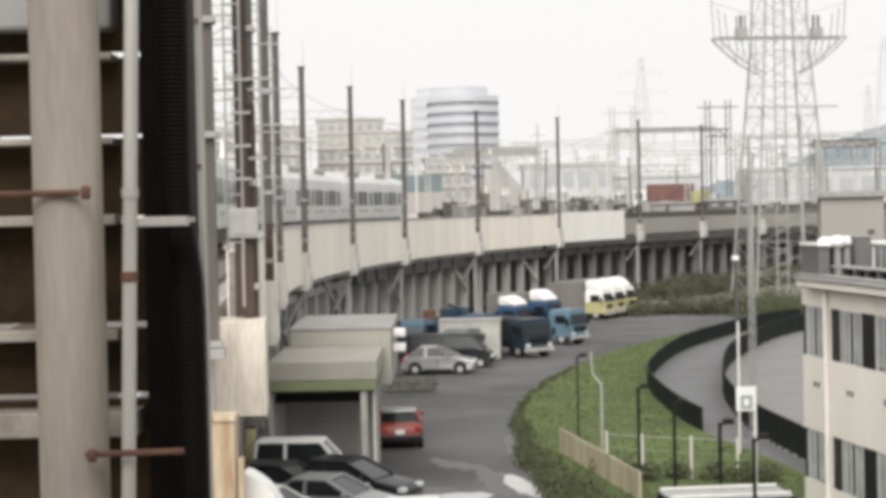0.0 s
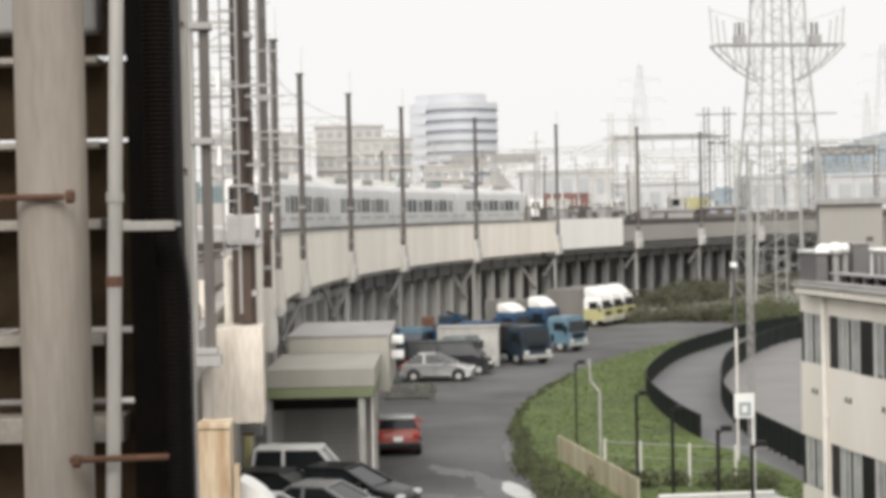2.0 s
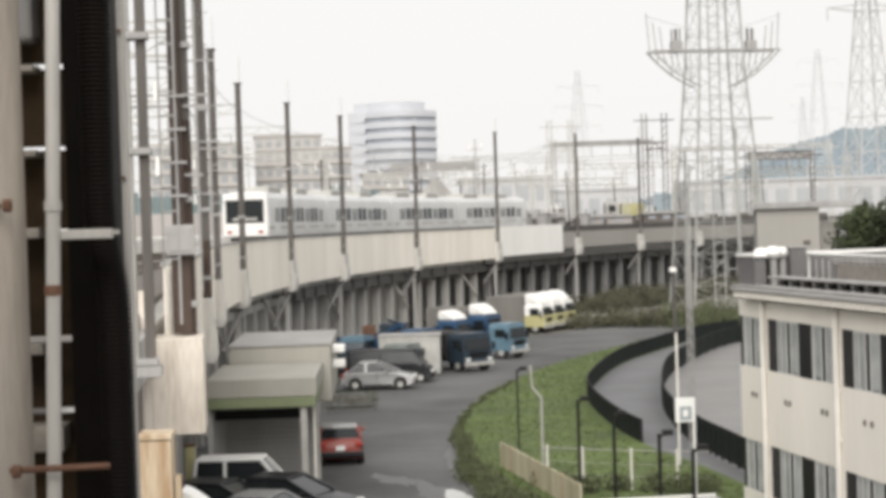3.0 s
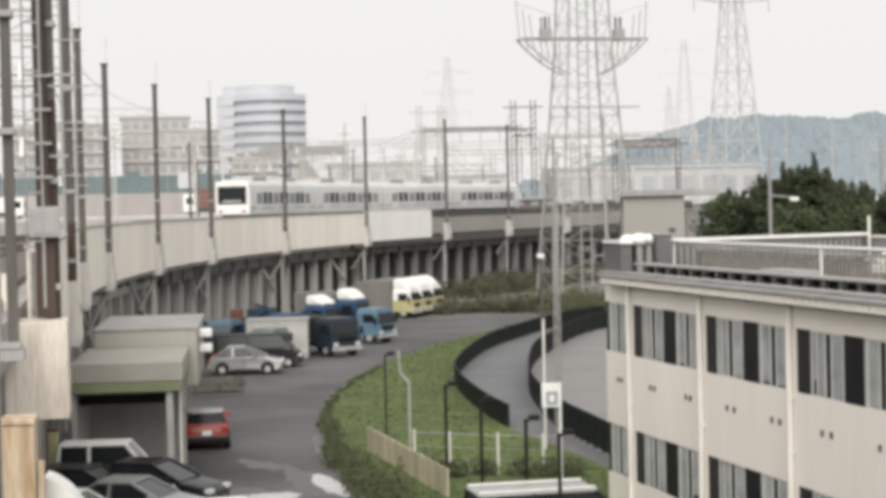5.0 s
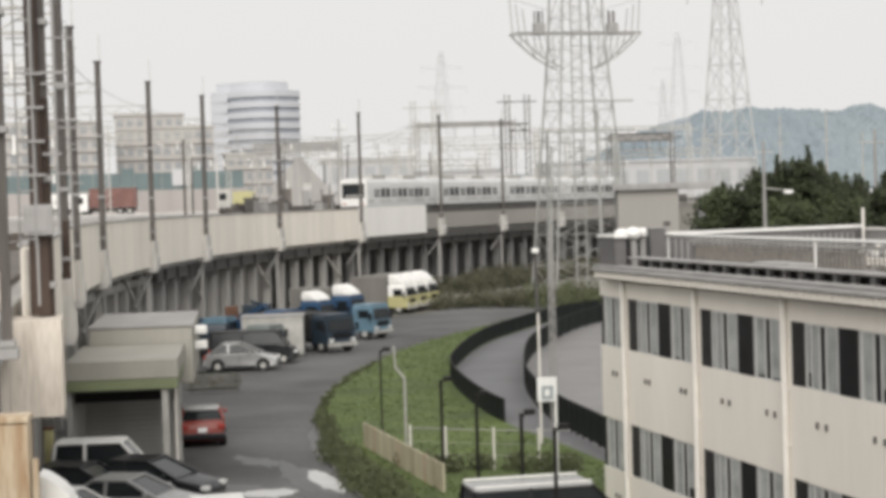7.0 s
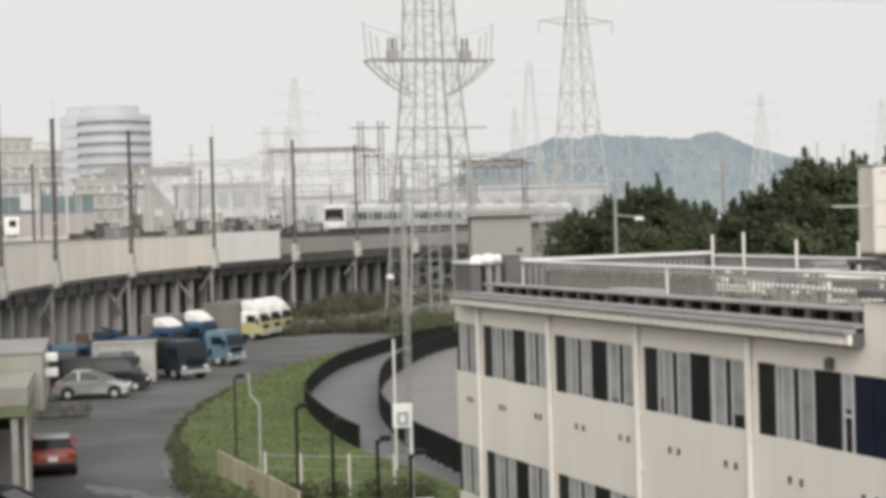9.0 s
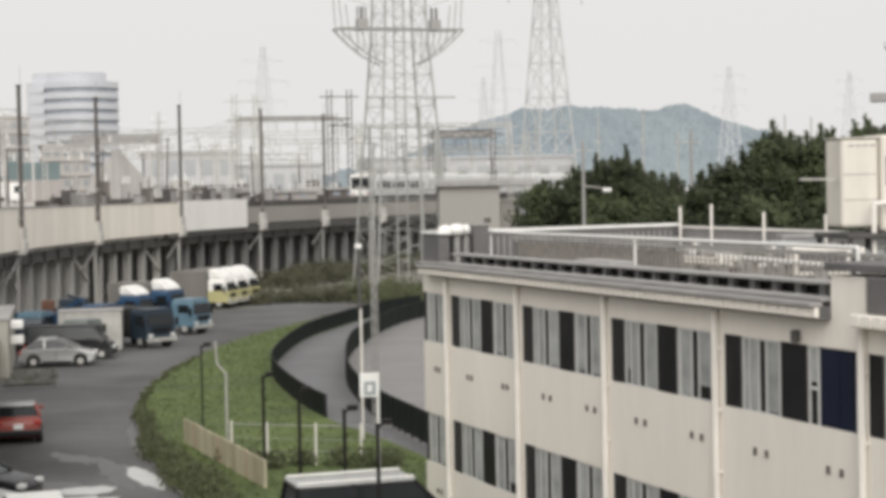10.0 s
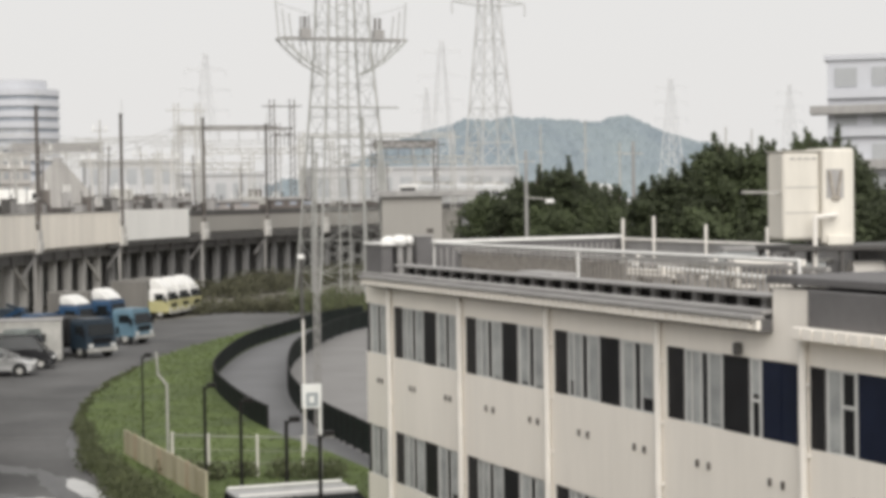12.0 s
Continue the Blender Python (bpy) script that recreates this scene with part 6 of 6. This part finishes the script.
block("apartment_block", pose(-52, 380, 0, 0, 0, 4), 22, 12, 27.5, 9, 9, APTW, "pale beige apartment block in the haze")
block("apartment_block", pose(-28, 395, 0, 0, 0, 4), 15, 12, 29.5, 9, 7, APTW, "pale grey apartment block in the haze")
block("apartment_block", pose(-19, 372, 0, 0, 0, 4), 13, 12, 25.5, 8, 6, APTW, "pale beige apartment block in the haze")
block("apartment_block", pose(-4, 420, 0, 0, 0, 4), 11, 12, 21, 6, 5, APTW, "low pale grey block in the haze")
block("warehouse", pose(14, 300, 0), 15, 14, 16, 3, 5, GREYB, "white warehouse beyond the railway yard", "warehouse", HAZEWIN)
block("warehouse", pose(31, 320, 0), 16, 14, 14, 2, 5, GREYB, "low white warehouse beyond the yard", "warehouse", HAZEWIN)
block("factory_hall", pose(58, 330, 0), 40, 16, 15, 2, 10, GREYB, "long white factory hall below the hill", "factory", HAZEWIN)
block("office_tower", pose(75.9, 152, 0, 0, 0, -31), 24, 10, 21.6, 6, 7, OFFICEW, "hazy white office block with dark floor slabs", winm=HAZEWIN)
for _x, _y, _z, _w in ((74.6, 152.4, 16.5, 0.8), (77.9, 150.2, 11.3, 0.9)):
    e = empty("canopy_slab", pose(_x, _y, _z, 0, 0, -31), "dark projecting floor slab of the office block", "slab", "office slabs")
    part("slab", B((-0.2, -1.2, 0), (24, 1.2, _w), 0.05), COPING, e)


def shed(x, y, W, D, H, mt, label):
    """Low trackside building with a shallow roof, door and windows."""
    e = empty("equipment_shed", pose(x, y, 8.2), label, "shed", "yard sheds")
    part("wall", B((0, 0, 0), (W, D, H)), mt, e)
    part("roof", prism(bmesh.new(), [(-0.3, H + 0.005), (W + 0.3, H + 0.005), (W + 0.3, H + 0.15), (W * 0.5, H + 0.4), (-0.3, H + 0.15)], -0.3, D + 0.3), COPING, e, "grey sheet roof")
    for k in range(int(W / 1.8)):
        part("window", B((0.5 + k * 1.8, -0.05, H * 0.4), (1.4 + k * 1.8, 0.0, H * 0.78)), BANDG, e)
    part("pipe", bar(bmesh.new(), (W * 0.3, D * 0.4, H), (W * 0.3, D * 0.4, H + 0.9), 0.2, None, 8), DARKST, e)


shed(14.5, 208, 7.4, 4, 0.95, SCREENB, "low brown-grey trackside equipment shed")
shed(24.2, 212, 6.2, 4, 0.85, RETAIN, "low grey trackside equipment shed")
shed(32.5, 216, 5.5, 4, 1.1, SCREENB, "low brown-grey trackside equipment shed")


def hospital():
    """Round-fronted slab block with continuous window bands."""
    e = empty("office_building", pose(0, 460, 0), "white round-fronted office building with window bands", "building", "far buildings")
    arc = [(-3.5 + 18.5 * t, -9 * math.sin(math.pi * (0.12 + 0.76 * t)) + 3) for t in np.linspace(0, 1, 15)]
    plan = [(-8.0, 8.0), (-7.8, 1.5)] + arc + [(15.5, 12.0), (-8, 12.0)]
    fl = 2.75
    for i in range(14):
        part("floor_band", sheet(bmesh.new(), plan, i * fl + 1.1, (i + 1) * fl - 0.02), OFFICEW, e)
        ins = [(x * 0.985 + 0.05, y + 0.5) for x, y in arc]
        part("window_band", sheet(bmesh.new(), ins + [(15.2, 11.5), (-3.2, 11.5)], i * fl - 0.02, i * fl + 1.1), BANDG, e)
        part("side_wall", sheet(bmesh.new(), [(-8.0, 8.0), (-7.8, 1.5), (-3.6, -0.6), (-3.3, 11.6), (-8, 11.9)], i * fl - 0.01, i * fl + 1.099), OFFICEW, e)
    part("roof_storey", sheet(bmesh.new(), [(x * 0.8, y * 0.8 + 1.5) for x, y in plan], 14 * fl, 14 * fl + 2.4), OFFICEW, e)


hospital()
e = empty("factory_roof", pose(9.5, 236, 8.2, 0, 0, 0), "grey pitched hangar roof behind the tracks", "hangar")
part("roof", prism(bmesh.new(), [(-6.5, 0), (-5.5, 3.6), (-2.5, 6.6), (-1.5, 6.6), (4.2, 0)], 0, 9), CONC_D, e)
part("ridge_vent", B((-2.6, 1, 6.6), (-1.4, 8, 7.1), 0.05), COPING, e)
e = empty("noise_barrier", pose(0, 262, 0), "teal noise barrier on a grey retaining wall", "barrier")
part("retaining_wall", B((-60, 0, 0), (0.5, 1, 11.6)), RETAIN, e, "pale retaining wall")
for k in range(30):
    part("panel", B((-60 + k * 2, 0.2, 11.62), (-58.08 + k * 2, 0.5, 14.2 + 0.7 * ((k * 7) % 5 == 2))), TEAL, e)
part("sign_panel", B((-10.5, 0.0, 12.2), (-7.6, 0.19, 14.6), 0.02), GREYB, e, "pale blue blank sign panel")
e = empty("pump_house", pose(32.5, 151, 0, 0, 0, -13), "plain beige concrete building with grey roof slab", "building")
part("wall", B((0, 0, 0), (5.3, 8, 9.3)), BEIGEB, e)
part("roof_slab", B((-0.3, -0.5, 9.3), (8.4, 8.5, 9.85), 0.05), COPING, e, "grey roof slab")
part("annex", B((5.35, 1.5, 0), (7.4, 7, 8.0)), BEIGEB, e)
part("door", B((3.9, -0.05, 6.1), (4.5, 0.0, 6.5)), POLEM, e)
e = empty("kiosk", pose(39.2, 146, 0), "small white kiosk building beside the trees", "kiosk")
part("wall", B((0, 0, 0), (1.9, 3, 8.4), 0.03), GREYB, e)
part("roof", B((-0.15, -0.15, 8.4), (2.05, 3.15, 8.6), 0.03), COPING, e)


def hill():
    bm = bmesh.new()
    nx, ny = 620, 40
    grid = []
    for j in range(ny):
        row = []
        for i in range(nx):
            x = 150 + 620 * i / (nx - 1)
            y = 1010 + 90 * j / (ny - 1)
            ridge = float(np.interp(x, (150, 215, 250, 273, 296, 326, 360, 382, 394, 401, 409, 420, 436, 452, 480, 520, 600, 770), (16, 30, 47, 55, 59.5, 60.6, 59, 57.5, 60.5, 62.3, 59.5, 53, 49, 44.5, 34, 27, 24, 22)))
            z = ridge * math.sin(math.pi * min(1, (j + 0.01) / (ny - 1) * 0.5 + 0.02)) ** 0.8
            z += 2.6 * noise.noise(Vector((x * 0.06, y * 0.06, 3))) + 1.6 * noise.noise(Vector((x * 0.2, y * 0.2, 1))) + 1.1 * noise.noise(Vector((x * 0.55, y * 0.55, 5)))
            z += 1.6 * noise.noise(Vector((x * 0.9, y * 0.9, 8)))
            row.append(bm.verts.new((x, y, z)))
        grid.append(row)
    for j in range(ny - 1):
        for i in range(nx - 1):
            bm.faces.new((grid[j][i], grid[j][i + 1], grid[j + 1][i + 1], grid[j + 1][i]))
    tagged(link(bm, "backdrop_hill", HILLM), "distant wooded hill, blue-grey haze mixed into its colour", "hill", kind="structure")


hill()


def pine(x, y, h, r, seed, kind=PINE):
    """Tapered trunk, limbs and tiers of needle clumps with gaps and an uneven top."""
    rng = random.Random(seed)
    e = empty("pine_tree", pose(x, y, 0), "dark green pine tree with an uneven crown", "tree", "pine trees")
    bm = bmesh.new()
    bar(bm, (0, 0, 0), (rng.uniform(-0.3, 0.3), 0, h * 0.95), 0.5, 0.12, 9)
    part("trunk", bm, BARK, e)
    limbs, crown = bmesh.new(), bmesh.new()
    for k in range(56):
        t = rng.random()
        z = h * (0.3 + 0.58 * t)
        a = rng.uniform(0, 2 * math.pi)
        rr = r * 1.15 * (1 - 0.55 * max(0, t - 0.5) / 0.5) * rng.uniform(0.5, 1.1)
        tip = Vector((math.cos(a) * rr, math.sin(a) * rr, z + rr * 0.22))
        bar(limbs, (0, 0, z), tip, 0.14, 0.05, 5)
        for q in range(4):
            c = Vector((0, 0, z)).lerp(tip, 0.4 + 0.2 * q)
            leaves(crown, c + Vector((rng.uniform(-0.4, 0.4), rng.uniform(-0.4, 0.4), rng.uniform(-0.1, 0.4))), (0.8, 0.8, 0.45), 50, 0.18, rng)
        if t > 0.62:
            for q in range(3):
                leaves(crown, tip + Vector((0, 0, 0.15 + 0.3 * q)), (0.26 - 0.06 * q, 0.26 - 0.06 * q, 0.26), 18, 0.15, rng)
    for k in range(5):
        a, d = rng.uniform(0, 2 * math.pi), r * rng.uniform(0.15, 0.75)
        z0, n = h * rng.uniform(0.84, 0.9), rng.randint(3, 5)
        for q in range(n):
            leaves(crown, (math.cos(a) * d, math.sin(a) * d, z0 + 0.26 * q), (0.3 - 0.04 * q, 0.3 - 0.04 * q, 0.22), 20, 0.17, rng)
    for q in range(6):
        leaves(crown, (rng.uniform(-0.12, 0.12), 0, h * (0.87 + 0.026 * q)), (0.42 - 0.06 * q, 0.42 - 0.06 * q, 0.3), 34, 0.16, rng)
    tagged(part("bough", limbs, BARK, e), kind="stuff")
    part("crown", crown, kind, e)


for k, (x, y, h, r) in enumerate(((30.9, 111, 9.4, 1.9), (32.7, 110, 10.2, 2.1), (34.6, 111, 11.0, 2.2), (35.9, 109, 11.5, 2.2), (37.6, 111, 10.6, 2.1), (39.2, 109, 9.6, 1.8), (33.4, 106, 8.6, 2.2), (36.8, 106, 8.8, 2.2), (39.0, 106, 8.2, 1.6),
                                   (34.9, 91, 10.0, 1.6), (36.4, 90, 10.8, 1.9), (38.1, 90, 12.3, 1.9), (39.4, 91, 11.3, 1.8), (40.8, 90, 12.0, 1.7), (42.2, 91, 11.9, 1.8), (43.1, 89, 12.5, 1.7), (44.3, 91, 12.3, 1.8), (45.5, 90, 12.7, 1.7), (47.0, 91, 11.4, 1.8), (48.8, 90, 9.8, 1.9), (50.6, 89, 9.4, 2.0), (36.2, 87, 8.4, 1.9), (39.4, 86, 8.8, 2.1), (42.6, 86, 9.0, 2.1), (45.8, 86, 9.0, 2.1), (49.2, 86, 8.0, 2.0))):
    pine(x, y, h, r, 100 + k)


def road_lamps():
    for x, y, h in ((31.5, 104, 12.0), (35.2, 95, 12.2)):
        e = empty("concrete_pole", pose(x, y, 0), "grey concrete utility pole among the pines", "pole", "utility poles")
        part("shaft", bar(bmesh.new(), (0, 0, 0), (0, 0, h), 0.25, 0.17, 10), COPING, e)
        part("crossarm", bar(bmesh.new(), (-0.6, 0, h - 0.7), (0.6, 0, h - 0.7), 0.07), GALV, e)
        if y > 100:
            part("lamp_arm", bar(bmesh.new(), (0, -0.1, 9.1), (1.2, -0.4, 8.95), 0.06), GALV, e)
            part("lamp_head", B((1.1, -0.6, 8.7), (1.65, -0.25, 8.95), 0.09), WHITE, e, "white lamp head")
    rng = random.Random(5)
    for k in range(16):
        x, y = 110 + k * 13 + rng.uniform(-4, 4), 380 + rng.uniform(-20, 40)
        e = empty("far_pole", pose(x, y, 0), "thin grey pole in front of the hill", "pole", "far poles")
        part("shaft", bar(bmesh.new(), (0, 0, 0), (0, 0, rng.uniform(22, 27)), 0.5, 0.35, 6), GALV, e)
        part("crossarm", bar(bmesh.new(), (-1.2, 0, 20), (1.2, 0, 20), 0.2), GALV, e)


road_lamps()


# ---- movement ----
def motions():
    for k, car in enumerate(TRAIN):
        rows = []
        for t in np.arange(0, 12.01, 0.5):
            s = 82.0 + 15.8 * (t - 5.5) + 17.35 * k
            a, b = Vector(on(s, 3.5, 7.6)), Vector(on(s + 17.0, 3.5, 7.6))
            d = b - a
            rows.append((float(t), pose(a.x, a.y, a.z, 0, 0, -math.degrees(math.atan2(d.x, d.y)))))
        walk(car, rows)
    for ob, x0, v, y in ((CONTAINER, 24.5, -6.6, 228.0), (WHITEBOX, -53.0, 4.85, 230.0)):
        turn = 90 if v < 0 else -90
        walk(ob, [(t, pose(x0 + v * t, y, 8.22, 0, 0, turn)) for t in (0.0, 3.0, 6.0, 9.0, 12.0)])
    walk(YELLOW, [(t, pose(x, 228.0, 8.22, 0, 0, 90)) for t, x in ((0.0, 29.5), (2.5, 29.5), (3.5, 27.5), (5.0, 15.5), (6.5, 1.2), (9.0, -23.0), (12.0, -52.0))])


motions()
